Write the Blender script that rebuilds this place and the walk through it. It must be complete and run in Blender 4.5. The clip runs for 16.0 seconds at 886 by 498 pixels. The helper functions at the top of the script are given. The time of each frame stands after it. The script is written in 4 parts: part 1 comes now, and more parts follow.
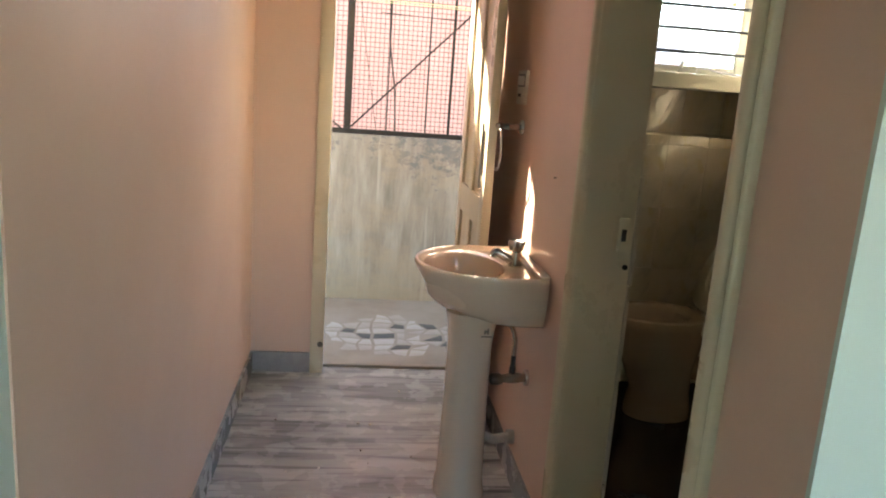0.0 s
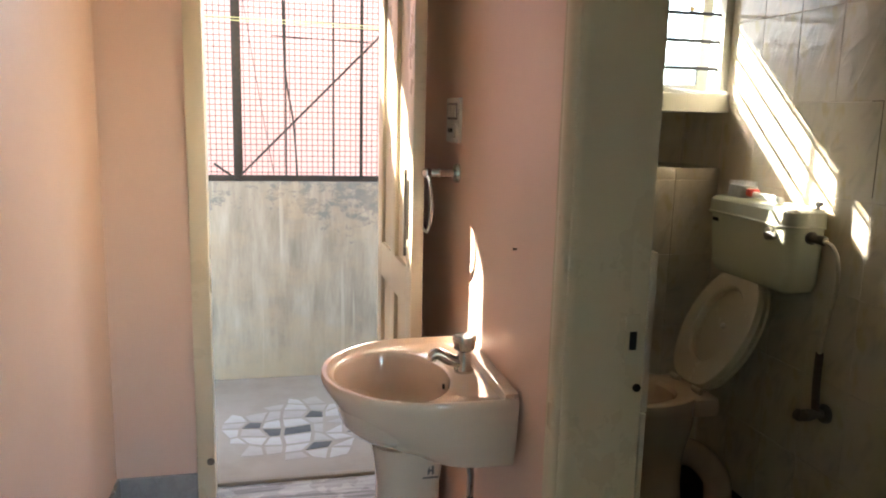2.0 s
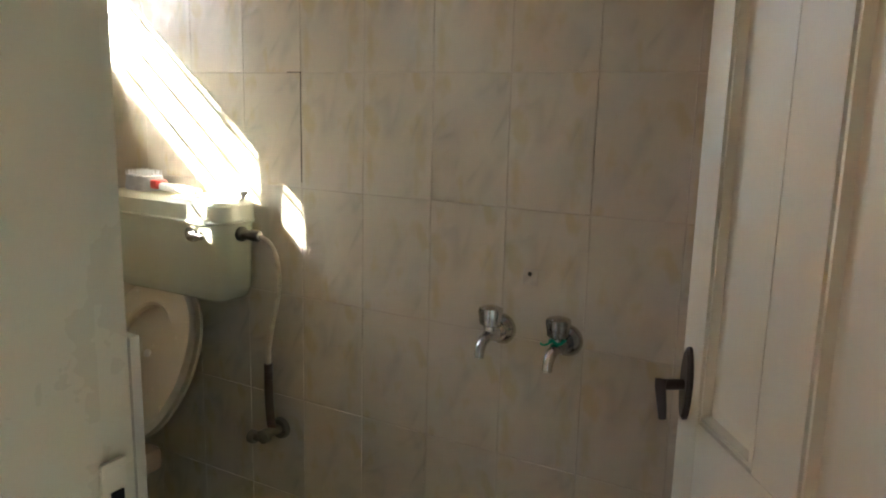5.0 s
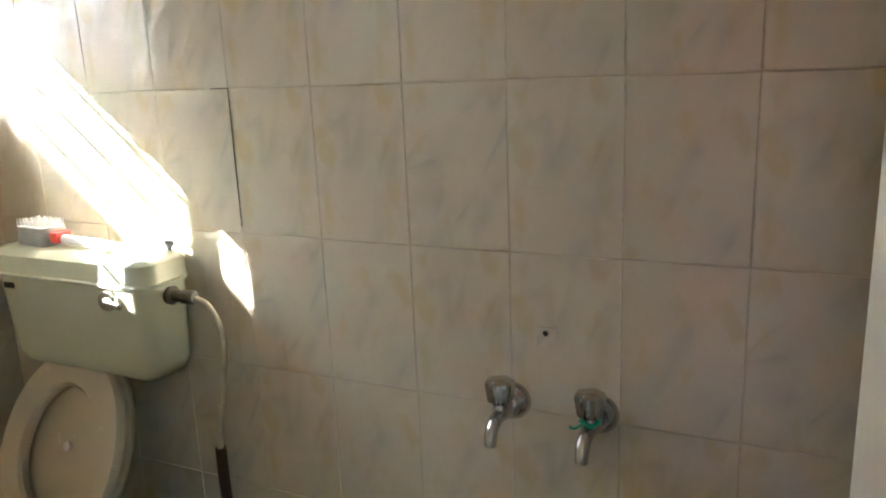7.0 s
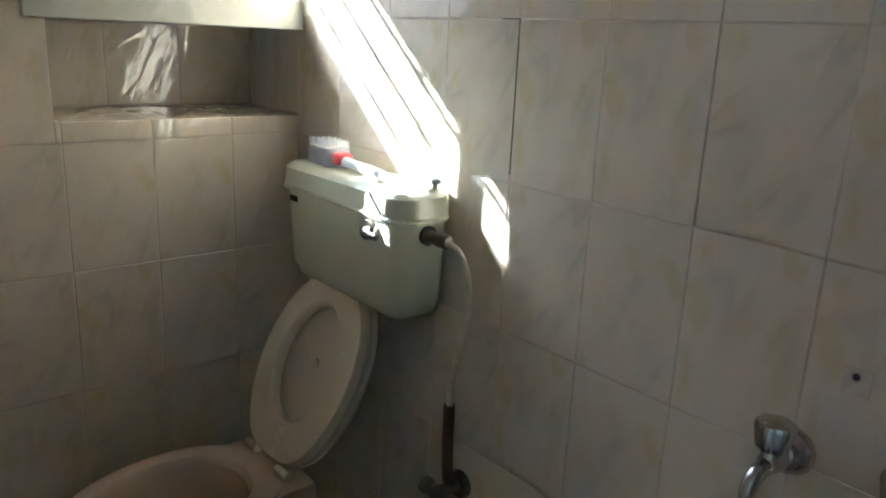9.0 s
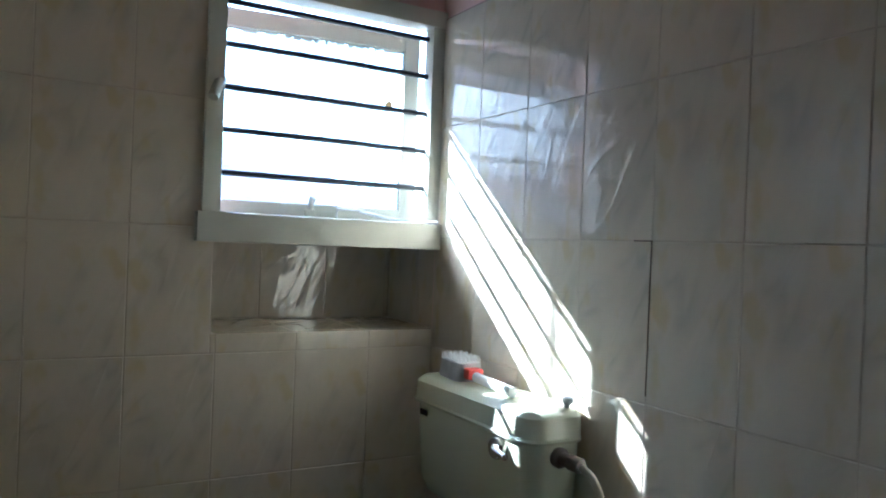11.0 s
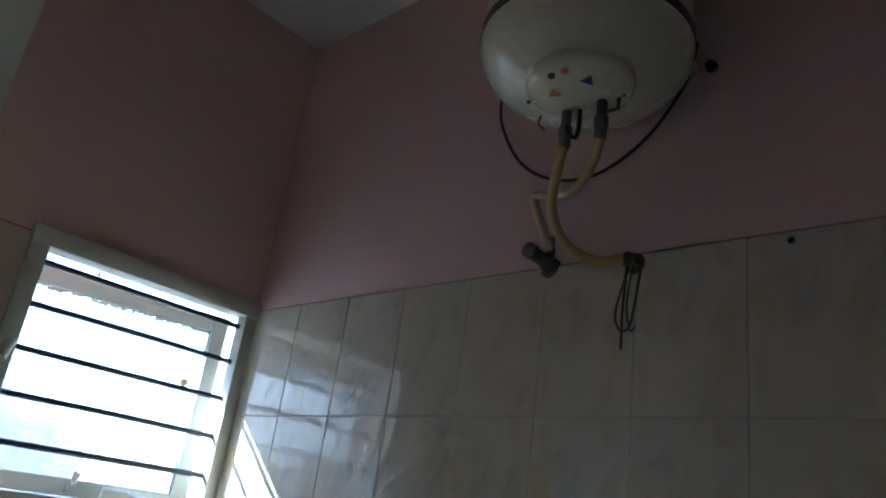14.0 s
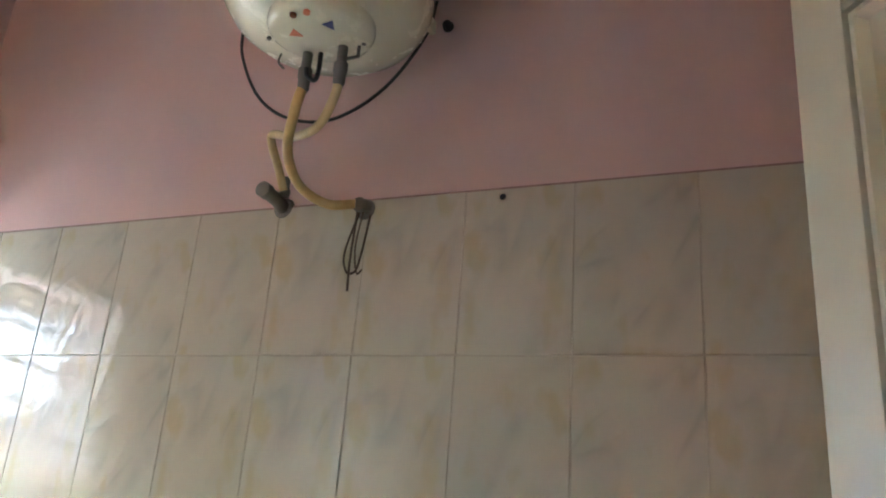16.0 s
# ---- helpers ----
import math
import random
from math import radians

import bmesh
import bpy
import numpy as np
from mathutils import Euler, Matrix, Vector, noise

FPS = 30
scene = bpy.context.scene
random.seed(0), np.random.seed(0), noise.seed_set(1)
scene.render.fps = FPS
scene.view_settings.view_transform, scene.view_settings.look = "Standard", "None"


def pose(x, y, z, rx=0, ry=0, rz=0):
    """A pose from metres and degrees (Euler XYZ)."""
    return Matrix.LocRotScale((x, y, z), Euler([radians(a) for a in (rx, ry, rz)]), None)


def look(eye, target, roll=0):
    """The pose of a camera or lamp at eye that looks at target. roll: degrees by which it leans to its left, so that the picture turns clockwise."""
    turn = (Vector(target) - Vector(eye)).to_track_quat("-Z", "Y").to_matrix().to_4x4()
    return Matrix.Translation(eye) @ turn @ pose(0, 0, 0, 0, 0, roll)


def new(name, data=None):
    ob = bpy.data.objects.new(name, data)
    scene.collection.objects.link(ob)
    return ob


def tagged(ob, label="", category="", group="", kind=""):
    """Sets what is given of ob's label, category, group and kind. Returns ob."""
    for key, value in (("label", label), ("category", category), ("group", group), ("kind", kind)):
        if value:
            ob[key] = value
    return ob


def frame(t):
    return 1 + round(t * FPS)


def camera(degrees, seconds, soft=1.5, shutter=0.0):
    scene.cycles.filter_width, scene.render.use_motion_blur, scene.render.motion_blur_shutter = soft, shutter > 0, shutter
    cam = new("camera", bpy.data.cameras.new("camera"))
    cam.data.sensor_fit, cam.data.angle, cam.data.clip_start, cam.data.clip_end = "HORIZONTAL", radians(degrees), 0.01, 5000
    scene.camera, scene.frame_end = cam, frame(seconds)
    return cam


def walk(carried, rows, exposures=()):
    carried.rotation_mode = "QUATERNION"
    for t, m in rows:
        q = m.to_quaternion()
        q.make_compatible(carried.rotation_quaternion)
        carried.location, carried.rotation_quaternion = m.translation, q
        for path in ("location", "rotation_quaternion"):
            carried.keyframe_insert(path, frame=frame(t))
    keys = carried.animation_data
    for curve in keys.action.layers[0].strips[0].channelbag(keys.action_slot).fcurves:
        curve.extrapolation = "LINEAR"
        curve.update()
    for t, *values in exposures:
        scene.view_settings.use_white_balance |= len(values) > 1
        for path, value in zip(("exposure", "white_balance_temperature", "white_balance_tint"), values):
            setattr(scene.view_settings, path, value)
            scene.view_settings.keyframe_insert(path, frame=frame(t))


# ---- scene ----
cam = camera(61.0, 16.0, soft=2.0)
PATH = [
    (0, (0.09, -0.145, 1.388), (0.328, 1.795, 0.963), 4.1),
    (0.5, (0.08, 0.068, 1.4), (0.353, 2.005, 0.986), 3.3),
    (1, (0.09, 0.263, 1.398), (0.485, 2.186, 1.012), 2.4),
    (1.5, (0.138, 0.45, 1.413), (0.533, 2.374, 1.033), 1.6),
    (2, (0.195, 0.595, 1.411), (0.632, 2.515, 1.063), 1.4),
    (2.5, (0.216, 0.724, 1.403), (0.902, 2.571, 1.058), 2.6),
    (3, (0.209, 0.889, 1.416), (1.279, 2.54, 1.056), 2.9),
    (3.5, (0.217, 0.994, 1.414), (1.466, 2.513, 1.049), 2.5),
    (4, (0.284, 1.087, 1.407), (1.765, 2.379, 1.032), 2.8),
    (4.5, (0.34, 1.138, 1.422), (1.988, 2.204, 1.035), 2.2),
    (5, (0.391, 1.184, 1.408), (2.1, 2.154, 1.035), 1.4),
    (5.2, (0.419, 1.242, 1.435), (2.162, 2.134, 1.03), 0.2),
    (7.3, (0.777, 1.445, 1.507), (2.523, 2.298, 1.032), -2.8),
    (7.5, (0.819, 1.437, 1.487), (2.505, 2.413, 1.035), -2.3),
    (8, (0.862, 1.465, 1.474), (2.43, 2.615, 1.01), -0.2),
    (8.5, (0.908, 1.491, 1.451), (2.318, 2.808, 0.924), 0.4),
    (8.7, (0.922, 1.495, 1.444), (2.252, 2.879, 0.882), 1.6),
    (10.8, (0.909, 1.501, 1.448), (1.941, 3.212, 1.374), 2.4),
    (11, (0.915, 1.496, 1.46), (1.918, 3.226, 1.454), 2.3),
    (11.5, (0.901, 1.497, 1.468), (1.883, 3.23, 1.647), 1.4),
    (12, (0.894, 1.492, 1.475), (1.822, 3.222, 1.857), 1.3),
    (12.5, (0.876, 1.497, 1.48), (1.879, 3.156, 1.972), 2.1),
    (13, (0.845, 1.484, 1.507), (1.995, 3.036, 2.028), 4.9),
    (13.5, (0.806, 1.471, 1.532), (2.07, 2.903, 2.125), 6.7),
    (14, (0.775, 1.458, 1.555), (2.111, 2.767, 2.262), 8.3),
    (14.5, (0.752, 1.448, 1.57), (2.156, 2.629, 2.367), 8.6),
    (15, (0.745, 1.446, 1.574), (2.262, 2.476, 2.373), 7.6),
    (15.5, (0.766, 1.427, 1.564), (2.38, 2.334, 2.32), 6.4),
    (16, (0.765, 1.428, 1.558), (2.509, 2.185, 2.18), 4.4),
]
EXPOSURES = [(0, 4.3, 7350, 10), (2.0, 4.55, 6750, 9), (2.5, 4.55, 6700, 10), (3.0, 4.55, 6450, 8), (4.0, 4.85, 6200, 8), (5.0, 5.6, 6250, 9),
             (7.5, 6.02, 5750, 7), (8.5, 5.5, 5350, 7), (10.8, 4.72, 4780, 5), (11.5, 3.93, 4670, 3), (12.5, 3.68, 4680, 2), (14.0, 4.02, 4670, 2),
             (14.5, 4.45, 4900, 2), (15.0, 5.32, 5330, 4), (15.5, 6.0, 5330, 5), (16.0, 6.15, 5450, 5)]
walk(cam, [(t, look(eye, target, roll)) for t, eye, target, roll in PATH], EXPOSURES)

# ---- world and sun ----
SUN_WAY = Vector((0.70, -1.0, -0.854)).normalized()
world = bpy.data.worlds.new("sky")
scene.world = world
world.use_nodes = True
sky = world.node_tree.nodes.new("ShaderNodeTexSky")
sky.sky_type = "NISHITA"
sky.sun_disc = False
sky.sun_elevation = math.asin(-SUN_WAY.z)
sky.sun_rotation = math.atan2(-SUN_WAY.x, -SUN_WAY.y)
backdrop = world.node_tree.nodes["Background"]
backdrop.inputs["Strength"].default_value = 0.13
world.node_tree.links.new(sky.outputs["Color"], backdrop.inputs["Color"])
sun = new("sun", bpy.data.lights.new("sun", "SUN"))
sun.data.energy = 5.0
sun.data.angle = radians(0.6)
sun.data.color = (1.0, 0.95, 0.88)
sun.matrix_world = look((0, 0, 0), SUN_WAY) @ Matrix.Identity(4)


# ---- mesh helpers ----
def box(bm, x0, x1, y0, y1, z0, z1, bevel=0.0):
    made = bmesh.ops.create_cube(bm, size=1.0, matrix=Matrix.LocRotScale(
        ((x0 + x1) / 2, (y0 + y1) / 2, (z0 + z1) / 2), None, (x1 - x0, y1 - y0, z1 - z0)))
    if bevel:
        edges = {e for v in made["verts"] for e in v.link_edges}
        bmesh.ops.bevel(bm, geom=list(edges), offset=bevel, segments=2, profile=0.6, affect="EDGES")
    return bm


def boxes(*rows, bevel=0.0):
    bm = bmesh.new()
    for r in rows:
        box(bm, *r, bevel=bevel)
    return bm


def loft(rings, cap_first=True, cap_last=True):
    """Skin a list of rings that hold the same number of points."""
    bm = bmesh.new()
    rows = [[bm.verts.new(p) for p in ring] for ring in rings]
    n = len(rows[0])
    for a, b in zip(rows, rows[1:]):
        for i in range(n):
            bm.faces.new((a[i], a[(i + 1) % n], b[(i + 1) % n], b[i]))
    if cap_first:
        bm.faces.new(rows[0][::-1])
    if cap_last:
        bm.faces.new(rows[-1])
    bmesh.ops.recalc_face_normals(bm, faces=bm.faces[:])
    return bm


def lathe(profile, n=24, at=(0, 0, 0), axis="Z"):
    """Turn (radius, height) rows round an axis."""
    rings = []
    for r, h in profile:
        ring = []
        for i in range(n):
            a = 2 * math.pi * i / n
            c, s = r * math.cos(a), r * math.sin(a)
            p = {"Z": (c, s, h), "X": (h, c, s), "Y": (c, h, s)}[axis]
            ring.append((at[0] + p[0], at[1] + p[1], at[2] + p[2]))
        rings.append(ring)
    return loft(rings)


def smooth_line(points, steps=6):
    """Catmull-Rom through the points."""
    pts = [Vector(p) for p in points]
    pts = [2 * pts[0] - pts[1]] + pts + [2 * pts[-1] - pts[-2]]
    out = []
    for a, b, c, d in zip(pts, pts[1:], pts[2:], pts[3:]):
        for i in range(steps):
            t = i / steps
            out.append(0.5 * (2 * b + (c - a) * t + (2 * a - 5 * b + 4 * c - d) * t * t + (3 * b - a - 3 * c + d) * t ** 3))
    out.append(pts[-2])
    return out


def tube(points, radius, n=10, steps=6):
    line = smooth_line(points, steps) if steps else [Vector(p) for p in points]
    side = None
    rings = []
    for i, p in enumerate(line):
        way = (line[min(i + 1, len(line) - 1)] - line[max(i - 1, 0)]).normalized()
        if side is None:
            side = way.orthogonal().normalized()
        side = (side - way * side.dot(way)).normalized()
        up = way.cross(side)
        r = radius(i / (len(line) - 1)) if callable(radius) else radius
        rings.append([p + r * (math.cos(2 * math.pi * k / n) * side + math.sin(2 * math.pi * k / n) * up) for k in range(n)])
    return loft(rings)


def extrude_profile(outline, z0, z1):
    return loft([[(x, y, z0) for x, y in outline], [(x, y, z1) for x, y in outline]])


def joined(*bms):
    out = bmesh.new()
    for b in bms:
        me = bpy.data.meshes.new("scratch")
        b.to_mesh(me)
        out.from_mesh(me)
        bpy.data.meshes.remove(me)
        b.free()
    return out


def smooth_faces(bm, angle=40):
    for f in bm.faces:
        f.smooth = True
    for e in bm.edges:
        if len(e.link_faces) == 2 and e.calc_face_angle(0) > radians(angle):
            e.smooth = False
    return bm


def mesh_of(name, bm, material):
    smooth_faces(bm)
    me = bpy.data.meshes.new(name)
    bm.to_mesh(me)
    bm.free()
    me.materials.append(material)
    return me


def part(name, bm, material, parent=None, label=""):
    ob = new(name, mesh_of(name, bm, material))
    if parent is not None:
        ob.parent = parent
    return tagged(ob, label)


def thing(name, at, label, category, group=""):
    """An Empty at the thing's base; its parts are given in the thing's own space."""
    ob = new(name)
    ob.empty_display_size = 0.05
    ob.matrix_world = at if isinstance(at, Matrix) else Matrix.Translation(at)
    return tagged(ob, label, category, group)


def structure(name, bm, material, label="", parent=None):
    return tagged(part(name, bm, material, parent), label, kind="structure")


# ---- materials ----
def node_material(name):
    m = bpy.data.materials.new(name)
    m.use_nodes = True
    nt = m.node_tree
    return m, nt, nt.nodes["Principled BSDF"]


def add(nt, kind, **inputs):
    n = nt.nodes.new(kind)
    for k, v in inputs.items():
        n.inputs[k.replace("_", " ")].default_value = v
    return n


def ramp(nt, source, stops):
    r = nt.nodes.new("ShaderNodeValToRGB")
    while len(r.color_ramp.elements) < len(stops):
        r.color_ramp.elements.new(0.5)
    for e, (p, c) in zip(r.color_ramp.elements, stops):
        e.position = p
        e.color = (*c, 1) if len(c) == 3 else c
    nt.links.new(source, r.inputs["Fac"])
    return r


def mix(nt, fac, a, b, mode="MIX"):
    n = nt.nodes.new("ShaderNodeMix")
    n.data_type = "RGBA"
    n.blend_type = mode
    for sock, v in ((n.inputs[0], fac), (n.inputs[6], a), (n.inputs[7], b)):
        if isinstance(v, bpy.types.NodeSocket):
            nt.links.new(v, sock)
        elif isinstance(v, tuple):
            sock.default_value = (*v, 1)
        else:
            sock.default_value = v
    return n.outputs[2]


def coords(nt, scale=(1, 1, 1), turn=(0, 0, 0), space="Object"):
    tc = nt.nodes.new("ShaderNodeTexCoord")
    mp = add(nt, "ShaderNodeMapping", Scale=scale, Rotation=turn)
    nt.links.new(tc.outputs[space], mp.inputs["Vector"])
    return mp.outputs["Vector"]


def noise_of(nt, vec, scale, detail=4.0, rough=0.55, distortion=0.0):
    n = add(nt, "ShaderNodeTexNoise", Scale=scale, Detail=detail, Roughness=rough, Distortion=distortion)
    nt.links.new(vec, n.inputs["Vector"])
    return n.outputs["Fac"]


def bump(nt, bsdf, height, strength, distance=0.002):
    b = add(nt, "ShaderNodeBump", Strength=strength, Distance=distance)
    nt.links.new(height, b.inputs["Height"])
    nt.links.new(b.outputs["Normal"], bsdf.inputs["Normal"])


def painted(name, base, stain, rough=0.55, grain=220, relief=0.15, blotch=2.2, amount=0.45, scratches=0.0):
    """Paint or plaster: a base tone, soft blotches of a second tone, fine grain in the relief."""
    m, nt, b = node_material(name)
    v = coords(nt, space="Object")
    big = noise_of(nt, v, blotch, 6, 0.62)
    fac = ramp(nt, big, [(0.42, (0, 0, 0)), (0.75, (amount,) * 3)])
    col = mix(nt, fac.outputs["Color"], base, stain)
    fine = noise_of(nt, v, grain, 3, 0.6)
    spot = ramp(nt, noise_of(nt, v, 17, 5, 0.7), [(0.66, (0, 0, 0)), (0.74, (0.35 + scratches,) * 3)])
    col = mix(nt, spot.outputs["Color"], col, stain)
    nt.links.new(col, b.inputs["Base Color"])
    r = ramp(nt, big, [(0.3, (rough - 0.08,) * 3), (0.7, (rough + 0.1,) * 3)])
    nt.links.new(r.outputs["Color"], b.inputs["Roughness"])
    bump(nt, b, fine, relief, 0.001)
    return m


def glazed(name, base, stain, rough=0.12, amount=0.3, coat=0.4, vary=0.12):
    """Glazed ceramic or glossy moulded plastic with faint grime."""
    m, nt, b = node_material(name)
    v = coords(nt)
    big = noise_of(nt, v, 5, 5, 0.6)
    fac = ramp(nt, big, [(0.45, (0, 0, 0)), (0.8, (amount,) * 3)])
    nt.links.new(mix(nt, fac.outputs["Color"], base, stain), b.inputs["Base Color"])
    r = ramp(nt, noise_of(nt, v, 30, 4), [(0.35, (rough,) * 3), (0.75, (rough + vary,) * 3)])
    nt.links.new(r.outputs["Color"], b.inputs["Roughness"])
    b.inputs["Coat Weight"].default_value = coat
    b.inputs["Coat Roughness"].default_value = 0.06
    bump(nt, b, noise_of(nt, v, 40, 2), 0.03, 0.001)
    return m


def metal(name, base, rough=0.12, stain=(0.2, 0.18, 0.15), amount=0.3):
    m, nt, b = node_material(name)
    v = coords(nt)
    fac = ramp(nt, noise_of(nt, v, 60, 5, 0.7), [(0.5, (0, 0, 0)), (0.75, (amount,) * 3)])
    nt.links.new(mix(nt, fac.outputs["Color"], base, stain), b.inputs["Base Color"])
    b.inputs["Metallic"].default_value = 1.0
    r = ramp(nt, noise_of(nt, v, 45, 4), [(0.3, (rough,) * 3), (0.75, (rough + 0.2,) * 3)])
    nt.links.new(r.outputs["Color"], b.inputs["Roughness"])
    return m


def plain(name, base, rough=0.5, spread=0.15):
    m, nt, b = node_material(name)
    v = coords(nt)
    f = ramp(nt, noise_of(nt, v, 35, 4), [(0.3, tuple(c * (1 - spread) for c in base)), (0.7, tuple(min(1, c * (1 + spread)) for c in base))])
    nt.links.new(f.outputs["Color"], b.inputs["Base Color"])
    b.inputs["Roughness"].default_value = rough
    return m


def wall_tile_material():
    """Cream glazed tile printed with grey feathered strokes and ochre flecks."""
    m, nt, b = node_material("glazed cream tile with grey strokes")
    tc = nt.nodes.new("ShaderNodeTexCoord")
    info = nt.nodes.new("ShaderNodeObjectInfo")
    three = nt.nodes.new("ShaderNodeMath")
    three.operation = "MULTIPLY"
    three.inputs[1].default_value = 3.0
    nt.links.new(info.outputs["Random"], three.inputs[0])
    kind = nt.nodes.new("ShaderNodeMath")
    kind.operation = "FLOOR"
    nt.links.new(three.outputs[0], kind.inputs[0])
    shift = nt.nodes.new("ShaderNodeCombineXYZ")
    nt.links.new(kind.outputs[0], shift.inputs[1])
    moved = nt.nodes.new("ShaderNodeVectorMath")
    moved.operation = "ADD"
    nt.links.new(tc.outputs["Object"], moved.inputs[0])
    nt.links.new(shift.outputs[0], moved.inputs[1])
    turned = add(nt, "ShaderNodeMapping", Rotation=(0, radians(-27), 0))
    nt.links.new(moved.outputs[0], turned.inputs["Vector"])
    lean = add(nt, "ShaderNodeMapping", Scale=(10, 1, 3.2))
    nt.links.new(turned.outputs[0], lean.inputs["Vector"])
    stroke_noise = noise_of(nt, lean.outputs[0], 1.0, 1.5, 0.45, 0.6)
    strokes = ramp(nt, stroke_noise, [(0.47, (0, 0, 0)), (0.59, (0.62,) * 3), (0.63, (0.25,) * 3), (0.78, (0, 0, 0))])
    where = ramp(nt, noise_of(nt, moved.outputs[0], 7, 2), [(0.42, (0, 0, 0)), (0.62, (1, 1, 1))])
    fac = mix(nt, 1.0, strokes.outputs["Color"], where.outputs["Color"], "MULTIPLY")
    fleck_map = add(nt, "ShaderNodeMapping", Scale=(15, 1, 9), Location=(3.1, 0, 1.7))
    nt.links.new(moved.outputs[0], fleck_map.inputs["Vector"])
    fleck = ramp(nt, noise_of(nt, fleck_map.outputs[0], 1.0, 2, 0.5), [(0.585, (0, 0, 0)), (0.69, (0.55,) * 3)])
    base = mix(nt, 0.12, (0.62, 0.54, 0.412), (0.53, 0.455, 0.35))
    tone = nt.nodes.new("ShaderNodeHueSaturation")
    near = nt.nodes.new("ShaderNodeMapRange")
    near.inputs["To Min"].default_value = 0.985
    near.inputs["To Max"].default_value = 1.015
    nt.links.new(info.outputs["Random"], near.inputs["Value"])
    nt.links.new(near.outputs[0], tone.inputs["Value"])
    nt.links.new(base, tone.inputs["Color"])
    col = mix(nt, fac, tone.outputs["Color"], (0.40, 0.365, 0.29))
    col = mix(nt, fleck.outputs["Color"], col, (0.54, 0.43, 0.22))
    film = ramp(nt, noise_of(nt, coords(nt), 3.0, 6, 0.7), [(0.5, (0, 0, 0)), (0.8, (0.15,) * 3)])
    col = mix(nt, film.outputs["Color"], col, (0.36, 0.30, 0.22))
    nt.links.new(col, b.inputs["Base Color"])
    r = ramp(nt, noise_of(nt, coords(nt), 12, 4), [(0.3, (0.04,) * 3), (0.8, (0.14,) * 3)])
    nt.links.new(r.outputs["Color"], b.inputs["Roughness"])
    b.inputs["IOR"].default_value = 1.75
    # the strokes stand in low relief under the glaze
    fold = add(nt, "ShaderNodeMapping", Scale=(15, 1, 4.2))
    nt.links.new(turned.outputs[0], fold.inputs["Vector"])
    raised = ramp(nt, noise_of(nt, fold.outputs[0], 1.0, 1.5, 0.45, 0.6), [(0.40, (0, 0, 0)), (0.50, (0.5,) * 3), (0.56, (0.85,) * 3), (0.60, (1, 1, 1)), (0.66, (0.3,) * 3)])
    swell = noise_of(nt, coords(nt, scale=(1.6, 1, 1)), 16, 1.5)
    relief = mix(nt, 0.5, raised.outputs["Color"], swell)
    bump(nt, b, relief, 0.36, 0.004)
    return m


def marble_material():
    """Grey-white marble with long dark veins across the passage."""
    m, nt, b = node_material("grey veined marble")
    v = coords(nt, scale=(0.9, 6.5, 1), turn=(0, 0, radians(5)))
    vein = noise_of(nt, v, 1.6, 8, 0.62, 0.9)
    col = ramp(nt, vein, [(0.30, (0.09, 0.088, 0.09)), (0.42, (0.25, 0.245, 0.245)), (0.52, (0.41, 0.40, 0.39)), (0.68, (0.52, 0.505, 0.485))])
    lines = ramp(nt, noise_of(nt, coords(nt, scale=(0.7, 15, 1), turn=(0, 0, radians(4))), 2.0, 4, 0.5, 0.4), [(0.56, (0, 0, 0)), (0.64, (0.75,) * 3)])
    c = mix(nt, lines.outputs["Color"], col.outputs["Color"], (0.15, 0.14, 0.14))
    dirt = ramp(nt, noise_of(nt, coords(nt), 60, 3), [(0.68, (0, 0, 0)), (0.76, (0.5,) * 3)])
    c = mix(nt, dirt.outputs["Color"], c, (0.2, 0.17, 0.14))
    nt.links.new(c, b.inputs["Base Color"])
    r = ramp(nt, noise_of(nt, coords(nt), 8, 5), [(0.3, (0.16,) * 3), (0.75, (0.38,) * 3)])
    nt.links.new(r.outputs["Color"], b.inputs["Roughness"])
    return m


